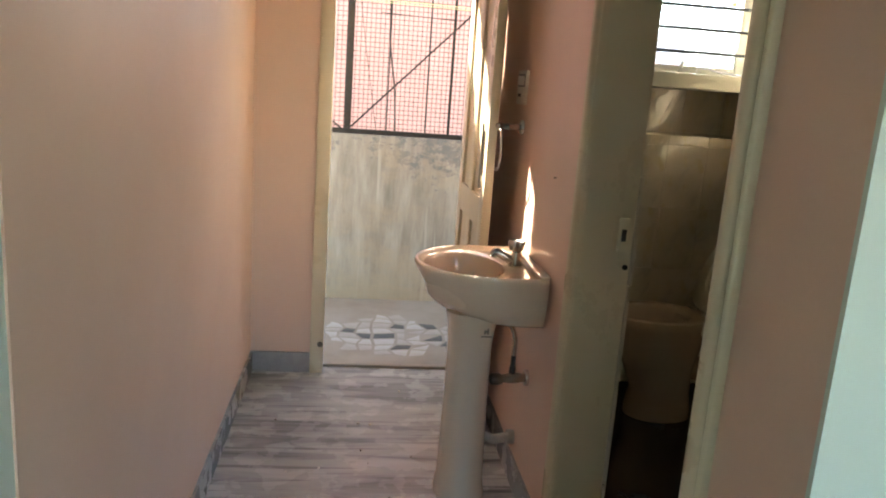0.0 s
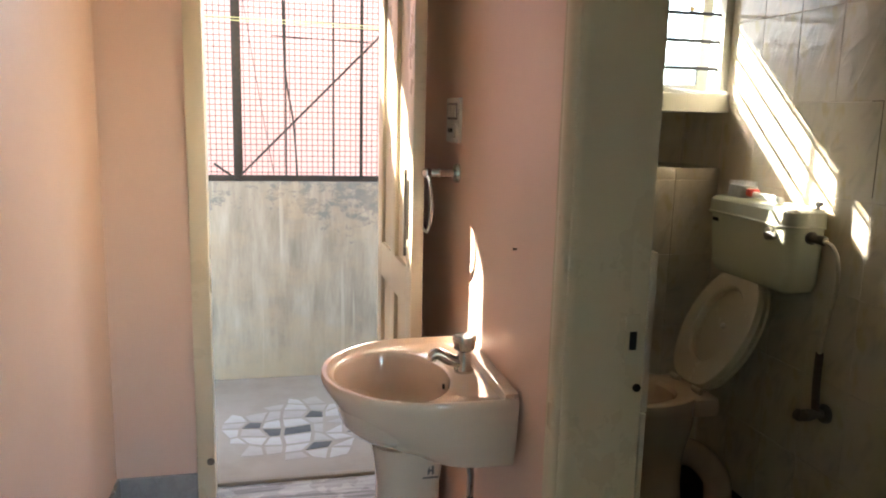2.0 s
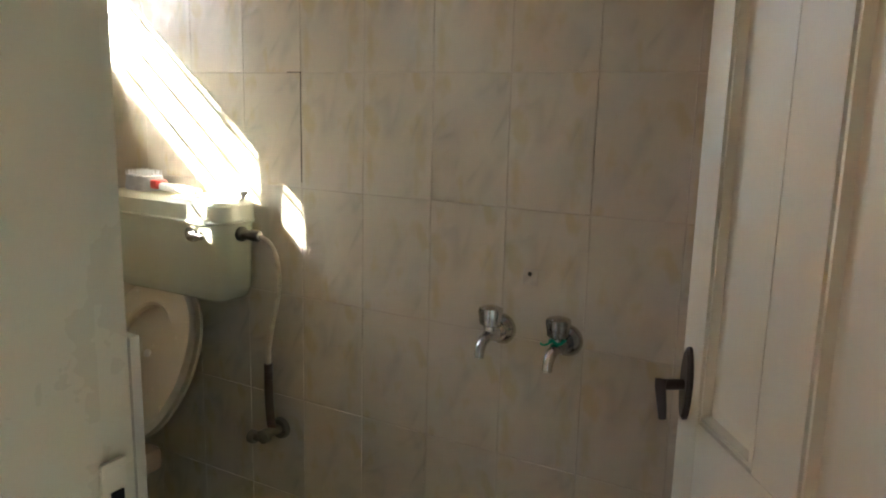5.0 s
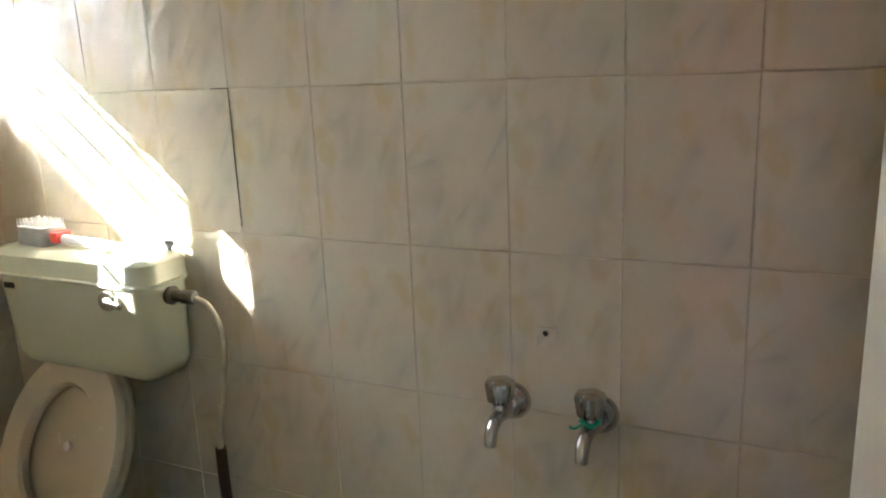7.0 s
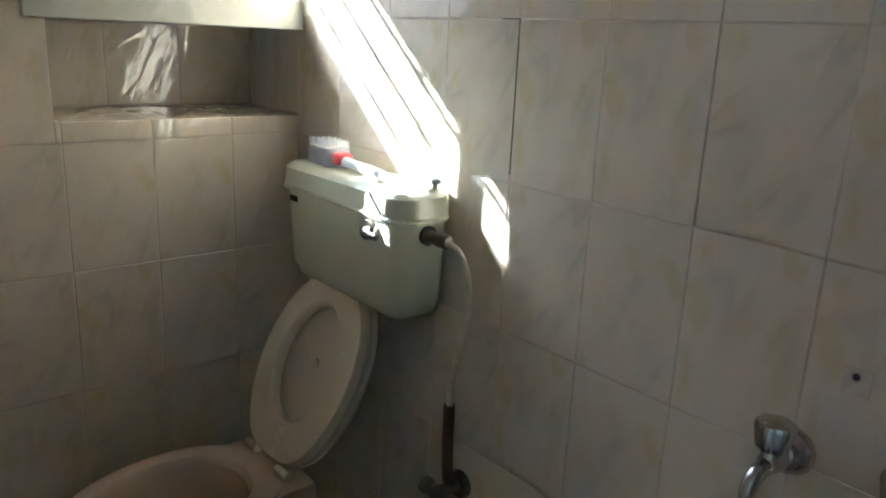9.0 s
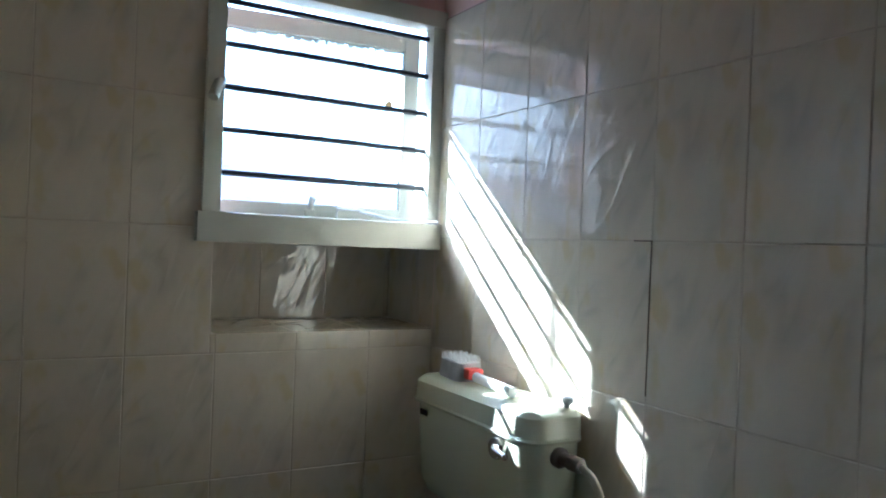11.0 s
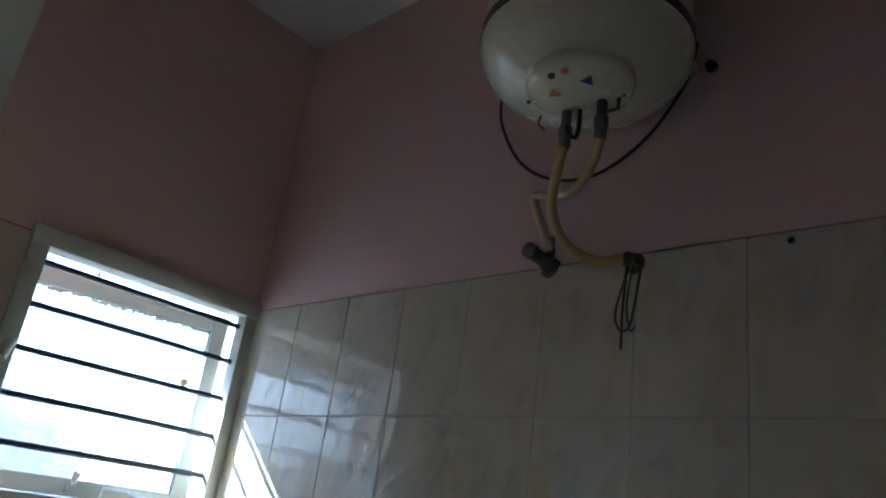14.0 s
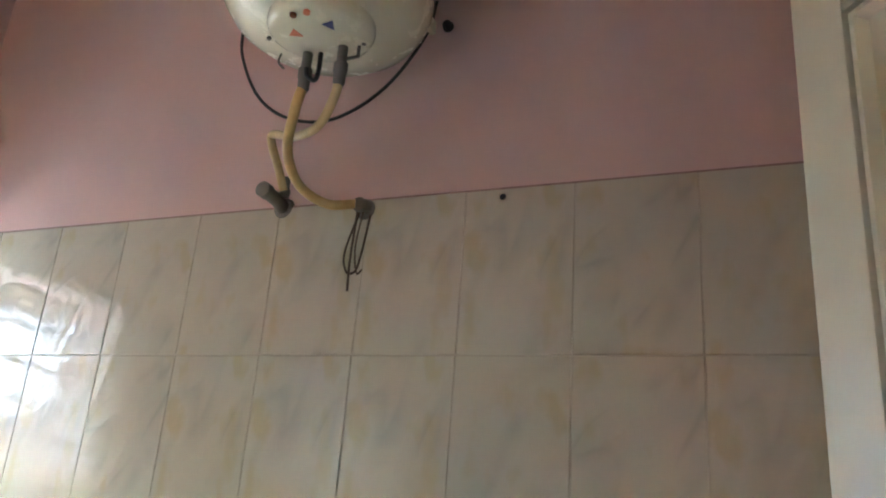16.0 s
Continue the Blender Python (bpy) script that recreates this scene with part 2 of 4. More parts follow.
def weathered_plaster():
    """Grey-white lime wash, scraped at the top and stained at the foot."""
    m, nt, b = node_material("scraped lime-washed plaster")
    v = coords(nt)
    streak = noise_of(nt, coords(nt, scale=(5, 1, 0.8)), 2.4, 7, 0.65)
    base = ramp(nt, streak, [(0.3, (0.175, 0.150, 0.115)), (0.5, (0.255, 0.225, 0.176)), (0.72, (0.36, 0.322, 0.26))])
    scrape_noise = noise_of(nt, coords(nt, scale=(2.2, 1, 3.4)), 5.5, 9, 0.78, 0.3)
    sep = nt.nodes.new("ShaderNodeSeparateXYZ")
    nt.links.new(v, sep.inputs[0])
    band = nt.nodes.new("ShaderNodeMapRange")
    for k, val in (("From Min", 0.62), ("From Max", 0.95), ("To Min", 0.0), ("To Max", 0.20)):
        band.inputs[k].default_value = val
    nt.links.new(sep.outputs[2], band.inputs["Value"])
    total = nt.nodes.new("ShaderNodeMath")
    nt.links.new(scrape_noise, total.inputs[0])
    side = nt.nodes.new("ShaderNodeMapRange")
    for k, val in (("From Min", 0.15), ("From Max", 0.65), ("To Min", -0.03), ("To Max", 0.06)):
        side.inputs[k].default_value = val
    nt.links.new(sep.outputs[0], side.inputs["Value"])
    nt.links.new(band.outputs[0], total.inputs[1])
    both = nt.nodes.new("ShaderNodeMath")
    nt.links.new(total.outputs[0], both.inputs[0])
    nt.links.new(side.outputs[0], both.inputs[1])
    scr = ramp(nt, both.outputs[0], [(0.705, (0, 0, 0)), (0.755, (0.8,) * 3)])
    drip = ramp(nt, noise_of(nt, coords(nt, scale=(26, 1, 0.9)), 1.0, 3, 0.5), [(0.63, (0, 0, 0)), (0.70, (0.45,) * 3)])
    c = mix(nt, drip.outputs["Color"], base.outputs["Color"], (0.44, 0.40, 0.33))
    c = mix(nt, scr.outputs["Color"], c, (0.13, 0.13, 0.125))
    low = nt.nodes.new("ShaderNodeMapRange")
    for k, val in (("From Min", 0.0), ("From Max", 0.38), ("To Min", 0.26), ("To Max", 0.0)):
        low.inputs[k].default_value = val
    nt.links.new(sep.outputs[2], low.inputs["Value"])
    damp = nt.nodes.new("ShaderNodeMath")
    nt.links.new(noise_of(nt, coords(nt, scale=(1, 1, 1.5)), 3, 6, 0.7), damp.inputs[0])
    nt.links.new(low.outputs[0], damp.inputs[1])
    foot = ramp(nt, damp.outputs[0], [(0.5, (0, 0, 0)), (0.72, (0.6,) * 3), (0.9, (0.85,) * 3)])
    c = mix(nt, foot.outputs["Color"], c, (0.36, 0.275, 0.175))
    nt.links.new(c, b.inputs["Base Color"])
    b.inputs["Roughness"].default_value = 0.85
    bump(nt, b, scrape_noise, 0.5, 0.004)
    return m


def glass_material(name, haze=0.0):
    m = bpy.data.materials.new(name)
    m.use_nodes = True
    nt = m.node_tree
    nt.nodes.remove(nt.nodes["Principled BSDF"])
    out = nt.nodes["Material Output"]
    clear = nt.nodes.new("ShaderNodeBsdfTransparent")
    clear.inputs["Color"].default_value = (0.80, 0.86, 0.90, 1)
    gloss = nt.nodes.new("ShaderNodeBsdfGlossy")
    gloss.inputs["Roughness"].default_value = 0.03
    fres = nt.nodes.new("ShaderNodeFresnel")
    both = nt.nodes.new("ShaderNodeMixShader")
    nt.links.new(fres.outputs[0], both.inputs[0])
    nt.links.new(clear.outputs[0], both.inputs[1])
    nt.links.new(gloss.outputs[0], both.inputs[2])
    last = both
    if haze:
        dust = nt.nodes.new("ShaderNodeBsdfRefraction")
        dust.inputs["Color"].default_value = (0.88, 0.94, 1.0, 1)
        dust.inputs["Roughness"].default_value = 0.8
        dust.inputs["IOR"].default_value = 1.35
        milky = nt.nodes.new("ShaderNodeBsdfTranslucent")
        milky.inputs["Color"].default_value = (0.86, 0.93, 1.0, 1)
        film = nt.nodes.new("ShaderNodeMixShader")
        film.inputs[0].default_value = 0.3
        nt.links.new(dust.outputs[0], film.inputs[1])
        nt.links.new(milky.outputs[0], film.inputs[2])
        grime = nt.nodes.new("ShaderNodeTexNoise")
        grime.inputs["Scale"].default_value = 9
        grime.inputs["Detail"].default_value = 6
        r = ramp(nt, grime.outputs["Fac"], [(0.3, (haze * 0.5,) * 3), (0.75, (haze * 1.4,) * 3)])
        last = nt.nodes.new("ShaderNodeMixShader")
        nt.links.new(r.outputs["Color"], last.inputs[0])
        nt.links.new(both.outputs[0], last.inputs[1])
        nt.links.new(film.outputs[0], last.inputs[2])
    nt.links.new(last.outputs[0], out.inputs["Surface"])
    return m


PINK = painted("peach wall paint", (0.74, 0.52, 0.41), (0.68, 0.47, 0.37), 0.37, 180, 0.12, 1.4, 0.4, -0.35)
MAUVE = painted("dusty pink wall paint", (0.70, 0.465, 0.415), (0.63, 0.415, 0.37), 0.6, 160, 0.2, 2.2, 0.4, -0.3)
TEAL = painted("pale green wall paint", (0.655, 0.745, 0.67), (0.585, 0.675, 0.60), 0.5)
WHITE = painted("white ceiling paint", (0.78, 0.77, 0.74), (0.7, 0.68, 0.64), 0.7)
OUTSIDE = painted("rough cement render", (0.5, 0.47, 0.42), (0.38, 0.35, 0.31), 0.85, 60, 0.5)
FACADE = painted("salmon facade paint", (0.56, 0.31, 0.25), (0.48, 0.25, 0.20), 0.8, 40, 0.4)
GROUND = painted("dusty ground", (0.28, 0.24, 0.19), (0.2, 0.17, 0.14), 0.9, 20, 0.5)
CREAM = painted("cream gloss joinery paint", (0.68, 0.585, 0.42), (0.58, 0.49, 0.345), 0.3, 120, 0.1, 3.0, 0.3, -0.35)
WINDOW_PAINT = painted("greyish cream window paint", (0.60, 0.585, 0.49), (0.50, 0.48, 0.39), 0.45, 120, 0.12, 4.0, 0.4, -0.2)
# Beige, and taken darker than CREAM to put the leaf's shade into its colour.
SHADED_DOOR_PAINT = painted("beige gloss door paint, darkened for shade", (0.58, 0.51, 0.37), (0.50, 0.435, 0.31), 0.45, 120, 0.08, 3.0, 0.3, -0.35)
GROUT = painted("dirty tile grout", (0.52, 0.45, 0.35), (0.37, 0.305, 0.23), 0.9)
TILE = wall_tile_material()
MARBLE = marble_material()
SKIRTING = painted("grey marble skirting", (0.34, 0.34, 0.34), (0.2, 0.2, 0.21), 0.25, 90, 0.05, 9, 0.9)
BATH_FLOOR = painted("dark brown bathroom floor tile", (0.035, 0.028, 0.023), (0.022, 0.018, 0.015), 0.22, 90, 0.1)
LIMEWASH = weathered_plaster()
CEMENT = painted("pale cement floor", (0.27, 0.232, 0.185), (0.19, 0.16, 0.122), 0.7, 70, 0.25, 3.5, 0.6)
CHIPS = [painted("white marble chip", (0.37, 0.345, 0.315), (0.30, 0.272, 0.24), 0.55, 90, 0.05, 14),
         painted("buff marble chip", (0.31, 0.28, 0.24), (0.25, 0.22, 0.18), 0.55, 90, 0.05, 14),
         painted("slate marble chip", (0.05, 0.054, 0.05), (0.03, 0.034, 0.032), 0.6, 90, 0.05, 14)]
BASIN_GLAZE = glazed("peach beige glaze", (0.73, 0.60, 0.48), (0.62, 0.50, 0.39), 0.07, 0.3, 0.5, 0.06)
PAN_GLAZE = glazed("ivory pan glaze", (0.54, 0.41, 0.30), (0.40, 0.29, 0.20), 0.16)
SEAT_PLASTIC = glazed("ivory seat plastic", (0.60, 0.52, 0.38), (0.52, 0.445, 0.32), 0.25, 0.2, 0.1, 0.03)
CISTERN_GREEN = glazed("pale green cistern plastic", (0.58, 0.58, 0.42), (0.50, 0.49, 0.35), 0.24, 0.12, 0.15, 0.03)
HEATER_IVORY = glazed("ivory enamel", (0.77, 0.71, 0.54), (0.66, 0.59, 0.43), 0.2, 0.2, 0.3)
CHROME = metal("worn chrome", (0.58, 0.57, 0.55), 0.10, (0.22, 0.2, 0.17), 0.6)
DULL_METAL = metal("dull grey brass", (0.22, 0.20, 0.175), 0.42, (0.16, 0.14, 0.12), 0.7)
IRON = metal("rusty black iron", (0.06, 0.055, 0.05), 0.5, (0.10, 0.05, 0.03), 0.6)
BAR_PAINT = plain("dark blue-grey bar paint", (0.035, 0.04, 0.05), 0.35)
RUST_WIRE = plain("rusted mesh wire", (0.09, 0.052, 0.04), 0.8)
BLACK_PLASTIC = plain("black plastic", (0.02, 0.02, 0.022), 0.4)
BROWN_BLACK = plain("dark brown handle enamel", (0.035, 0.022, 0.018), 0.3)
HOSE_AMBER = plain("amber plastic hose", (0.56, 0.36, 0.13), 0.3)
HOSE_PALE = plain("yellowed clear hose", (0.62, 0.46, 0.22), 0.3)
HOSE_CREAM = plain("cream plastic hose", (0.52, 0.45, 0.33), 0.35)
HOSE_BROWN = plain("grimy brown hose", (0.09, 0.055, 0.035), 0.6)
SWITCH_WHITE = plain("yellowed switch plastic", (0.74, 0.70, 0.62), 0.35, 0.05)
GREY_PLASTIC = plain("grey brush plastic", (0.42, 0.43, 0.43), 0.45)
WHITE_PLASTIC = plain("white plastic", (0.8, 0.8, 0.8), 0.4, 0.05)
RED_PLASTIC = plain("red plastic", (0.62, 0.06, 0.05), 0.4)
BLUE_PLASTIC = plain("dark blue print", (0.06, 0.07, 0.22), 0.4)
ORANGE_PRINT = plain("orange red print", (0.6, 0.16, 0.07), 0.4)
BROWN_PRINT = plain("dark brown lamp lens", (0.16, 0.05, 0.02), 0.25)
GREEN_TIE = plain("green plastic twine", (0.0, 0.32, 0.16), 0.5)
YELLOW_CORD = plain("yellow green cord", (0.55, 0.58, 0.25), 0.7)
MARK = plain("grey print", (0.2, 0.17, 0.16), 0.6)
HOLE_DARK = plain("dark drilled hole", (0.02, 0.016, 0.014), 0.9)
OLD_PUTTY = plain("dirty grey putty", (0.50, 0.44, 0.35), 0.8)
PUTTY = plain("grey cement putty", (0.66, 0.61, 0.53), 0.7)
GLASS = glass_material("dusty window glass", 0.3)
PAPER = plain("torn white paper edge", (0.7, 0.66, 0.55), 0.8)

# ---- setting: plan in metres ----
XL, XR, XB0, XB1 = -0.37, 0.70, 0.812, 1.946     # passage walls, bathroom's walls
YE, YW = 3.30, 3.314                            # end of the passage, bathroom's window wall
TOP = 3.0
TILE_TOP = 2.085

structure("floor", boxes((XL - 0.12, 0.765, 0.6, 3.372, -0.15, 0.0)), MARBLE, "grey veined marble floor of the passage")
structure("floor_room", boxes((XL - 0.12, 3.2, -2.6, 0.6, -0.15, 0.0)), MARBLE, "grey veined marble floor")
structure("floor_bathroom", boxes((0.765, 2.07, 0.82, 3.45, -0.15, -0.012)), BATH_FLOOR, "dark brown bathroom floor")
structure("threshold_bathroom", boxes((0.72, 0.84, 0.99, 1.80, -0.011, 0.006), bevel=0.003), SKIRTING, "grey stone threshold")

structure("wall_west", boxes((XL - 0.12, XL, 0.89, 3.42, 0, TOP)), PINK, "peach painted passage wall")
structure("wall_west_room", boxes((XL - 0.12, XL - 0.004, -2.6, 0.89, 0, TOP)), TEAL, "pale green painted room wall")
structure("wall_between", boxes((XR, 0.765, 1.80, 3.42, 0, TOP), (XR, 0.765, 0.70, 0.99, 0, TOP), (XR, 0.765, 0.99, 1.80, 2.06, TOP)),
          PINK, "peach painted passage wall with the basin")
structure("wall_bath_west", boxes((0.765, XB0, 1.80, YW, 0, TOP), (0.765, XB0, 0.82, 0.99, 0, TOP), (0.765, XB0, 0.99, 1.80, 2.06, TOP)),
          MAUVE, "dusty pink bathroom wall")
structure("wall_end", boxes((XL, -0.088, YE, 3.42, 0, TOP), (0.66, XR, YE, 3.42, 0, TOP), (-0.088, 0.66, YE, 3.42, 2.04, TOP)),
          PINK, "peach painted end wall of the passage")
structure("wall_room_north", boxes((0.70, 3.2, 0.69, 0.70, 0, TOP), (0.765, 3.2, 0.70, 0.82, 0, TOP)), TEAL, "pale green painted room wall")
structure("wall_room_east", boxes((3.2, 3.32, -2.6, 0.82, 0, TOP)), TEAL, "pale green painted room wall")
# unseen wall; its opening is added to let sky light reach the passage
structure("wall_room_south", boxes((XL - 0.12, 0.6, -2.72, -2.6, 0, TOP), (2.0, 3.32, -2.72, -2.6, 0, TOP),
                                   (0.6, 2.0, -2.72, -2.6, 0, 0.9), (0.6, 2.0, -2.72, -2.6, 2.1, TOP)), TEAL, "pale green room wall with an opening added for light")
structure("wall_bath_east", boxes((XB1, 2.07, 0.70, 3.32, 0, TOP)), MAUVE, "dusty pink bathroom wall above the tiles")
structure("wall_bath_south", boxes((XB0, XB1, 0.82, 0.894, 0, TOP)), MAUVE, "dusty pink bathroom wall")
structure("wall_bath_north", boxes((XB0, 1.34, YW, 3.35, 0, TOP)), MAUVE, "dusty pink bathroom wall beside the window")
structure("wall_bath_north_outer", boxes((XB0, 1.02, 3.35, 3.75, 0, TOP), (1.02, 1.34, 3.35, 3.75, 0, 1.50), (1.02, 1.34, 3.35, 3.75, 2.2, TOP)), OUTSIDE, "outer leaf of the bathroom wall")
structure("wall_bath_north_sill", boxes((1.34, 1.97, YW, 3.75, 0, 1.226)), MAUVE, "bathroom wall below the window")
structure("wall_bath_niche", boxes((1.34, 1.97, 3.646, 3.75, 1.226, 1.50), (1.34, 1.97, 3.42, 3.646, 1.452, 1.50)), OUTSIDE, "back of the niche below the window")
structure("wall_bath_north_head", boxes((1.34, 1.97, YW, 3.42, 2.10, TOP), (1.34, 1.97, 3.42, 3.75, 2.2, TOP)), MAUVE, "dusty pink bathroom wall above the window")
structure("wall_bath_corner", boxes((1.97, 2.07, 3.32, 3.75, 0, 1.50), (1.97, 2.07, 3.32, 3.43, 1.50, 2.2), (1.97, 2.07, 3.32, 3.75, 2.2, TOP)), OUTSIDE, "rendered bathroom wall corner")
structure("ceiling", boxes((XL - 0.12, 3.32, -2.72, 3.75, TOP, TOP + 0.14)), WHITE, "white painted ceiling")
structure("balcony_ceiling", boxes((-1.6, 2.4, 3.75, 4.67, TOP, TOP + 0.14), (-1.6, 0.83, 3.42, 3.75, TOP, TOP + 0.14)), WHITE, "white painted balcony soffit")

structure("baseboard", boxes((XL, XL + 0.012, 0.89, YE, 0, 0.10), bevel=0.003), SKIRTING, "grey marble skirting")
structure("baseboard_end", boxes((XL + 0.012, -0.092, YE - 0.012, YE, 0, 0.10), bevel=0.003), SKIRTING, "grey marble skirting")
structure("baseboard_basin", boxes((XR - 0.012, XR, 1.846, YE, 0, 0.10), bevel=0.003), SKIRTING, "grey marble skirting")

# ---- balcony ----
structure("balcony_floor", boxes((-1.6, 0.83, 3.42, 3.75, -0.16, -0.006), (-1.6, 2.4, 3.75, 4.72, -0.16, -0.006), (-0.088, 0.66, 3.372, 3.42, -0.16, -0.006)), CEMENT, "pale cement balcony floor")
structure("sill_door", boxes((-0.03, 0.60, 3.372, 3.405, -0.006, 0.014), bevel=0.004), CEMENT, "pale cement door sill")
structure("parapet", boxes((-1.6, 2.4, 4.585, 4.70, -0.006, 1.055), bevel=0.008), LIMEWASH, "scraped grey lime-washed balcony parapet")
structure("balcony_side", boxes((-1.72, -1.6, 3.42, 4.72, -0.16, TOP)), OUTSIDE, "cement rendered balcony side wall")


def window_grille():
    g = thing("balcony_grille", (0, 4.63, 1.055), "rusty iron balcony grille with wire mesh, on the parapet", "grille")
    part("bottom_rail", boxes((-1.58, 2.38, -0.015, 0.015, 0.0, 0.03)), IRON, g)
    part("top_rail", boxes((-1.58, 2.38, -0.015, 0.015, 1.918, 1.943)), IRON, g)
    for x, w in ((-1.02, 0.02), (0.02, 0.022), (0.652, 0.008)):
        part("post", boxes((x - w, x + w, -0.018, 0.002, 0.03, 1.918), bevel=0.002), IRON, g)
    for x in (-0.32, 0.262, 0.505, 1.02, 1.5, 1.98):
        part("rod", tube([(x, -0.005, 0.02), (x, -0.005, 1.9)], 0.0045, 8, 0), IRON, g)
    part("bent_rod", tube([(0.318, -0.01, 0.02), (0.30, -0.012, 0.3), (0.258, -0.01, 0.62), (0.25, -0.01, 1.3)], 0.005, 8), IRON, g)
    part("diagonal_wire", tube([(0.03, -0.02, 0.03), (0.40, -0.022, 0.405), (0.82, -0.02, 0.83)], 0.0055, 8, 4), IRON, g)
    part("loose_wire", tube([(-0.1, -0.02, 0.09), (-0.03, -0.03, 0.04), (0.03, -0.03, 0.0)], 0.006, 8, 4), IRON, g)
    part("thin_wire", tube([(0.05, -0.01, 0.95), (0.12, -0.015, 0.5), (0.2, -0.012, 0.02)], 0.0018, 6, 5), IRON, g)
    part("cross_wire", tube([(0.2, -0.012, 0.735), (0.7, -0.012, 0.72)], 0.0025, 6, 0), IRON, g)
    rows = []
    step = 0.0285
    x = -1.57
    while x < 2.38:
        w = 0.0019
        rows.append((x - w, x + w, 0.002, 0.0045, 0.02, 1.9))
        x += step
    z = 0.045
    while z < 1.9:
        rows.append((-1.57, 2.38, 0.0045, 0.007, z - 0.0019, z + 0.0019))
        z += step
    tagged(part("wire_mesh", boxes(*rows), RUST_WIRE, g, "square rusted wire mesh"), kind="stuff")
    return g


window_grille()
cord = thing("clothes_line", (0, 4.5, 1.85), "yellow green double cord across the balcony", "clothesline")
for dz in (0.0, 0.014):
    part("cord", tube([(-1.6, 0, dz + 0.01), (-0.2, 0, dz - 0.004), (0.83, 0, dz - 0.02)], 0.0022, 6), YELLOW_CORD, cord)

# ---- outside ----
structure("ground", boxes((-400, 400, -400, 400, -3.5, -3.3)), GROUND, "dusty ground far below")


def facade():
    h = thing("apartment_building", (0, 6.5, -3.3), "salmon painted apartment building across a narrow gap", "building")
    part("wall", boxes((-9, 1.3, 0, 5, 0, 7.45)), FACADE, h)
    part("roof", boxes((-9.05, 1.35, -0.05, 5.05, 7.45, 7.53)), OUTSIDE, h)
    part("wing", extrude_side([(1.3, 0), (2.94, 0), (2.94, 5.2), (2.28, 5.41), (1.3, 5.42)], 0, 3.0), FACADE, h, "low salmon wing with a sloping top")
    g = part("window", boxes((-3.2, -2.0, -0.03, 0.02, 4.2, 5.4)), CREAM, h, "shut cream window")
    part("sill", boxes((-3.3, -1.9, -0.08, -0.03, 4.12, 4.2)), OUTSIDE, g)
    return h


def extrude_side(outline, y0, y1):
    return loft([[(x, y0, z) for x, z in outline], [(x, y1, z) for x, z in outline]])


facade()


# ---- doors ----
def frame_outline(flip):
    """Moulded jamb in plan, from the passage face into the bathroom."""
    pts = [(0.699, 1.847), (0.688, 1.847), (0.683, 1.844), (0.681, 1.839), (0.683, 1.834), (0.688, 1.832), (0.693, 1.832), (0.693, 1.828), (0.684, 1.828), (0.679, 1.824), (0.675, 1.815), (0.674, 1.806),
           (0.676, 1.797), (0.681, 1.790), (0.688, 1.787), (0.695, 1.787), (0.695, 1.783), (0.688, 1.783), (0.685, 1.780), (0.686, 1.776), (0.692, 1.773), (0.700, 1.772),
           (0.80, 1.772), (0.80, 1.785), (0.842, 1.785), (0.842, 1.847)]
    return [(x, 2.79 - y) for x, y in pts[::-1]] if flip else pts


frame1 = tagged(thing("door_frame_bathroom", (0, 0, 0), "cream gloss painted moulded bathroom door frame", "door frame"), kind="structure")
part("jamb", extrude_profile(frame_outline(False), 0, 2.03), CREAM, frame1)
part("jamb", extrude_profile(frame_outline(True), 0, 2.03), CREAM, frame1)
part("head", boxes((0.684, 0.853, 0.944, 1.847, 2.03, 2.10), bevel=0.004), CREAM, frame1)
strike = part("strike_plate", boxes((0.795, 0.822, 1.7685, 1.773, 0.985, 1.075), bevel=0.001), CREAM, frame1, "painted-over strike plate")
part("latch_hole", boxes((0.803, 0.816, 1.766, 1.7683, 1.012, 1.045)), HOLE_DARK, strike)
part("bolt_hole", lathe([(0.0075, 1.7675), (0.0075, 1.7715)], 12, (0.824, 0, 0.94), "Y"), HOLE_DARK, frame1)

frame2 = tagged(thing("door_frame_balcony", (0, 0, 0), "cream painted balcony door frame with worn edges", "door frame"), kind="structure")
for a, b, c in ((-0.092, -0.03, 1), (0.60, 0.664, -1)):
    part("jamb", boxes((a, b, 3.288, 3.372, 0, 2.03), (a + (0 if c > 0 else 0.014), b - (0.014 if c > 0 else 0), 3.372, 3.425, 0, 2.03), bevel=0.004), CREAM, frame2)
part("head", boxes((-0.092, 0.664, 3.288, 3.425, 2.03, 2.10), bevel=0.004), CREAM, frame2)
part("bolt_socket", lathe([(0.012, 3.283), (0.014, 3.286), (0.014, 3.289)], 14, (-0.044, 0, 0.145), "Y"), DULL_METAL, frame2, "round metal bolt socket")


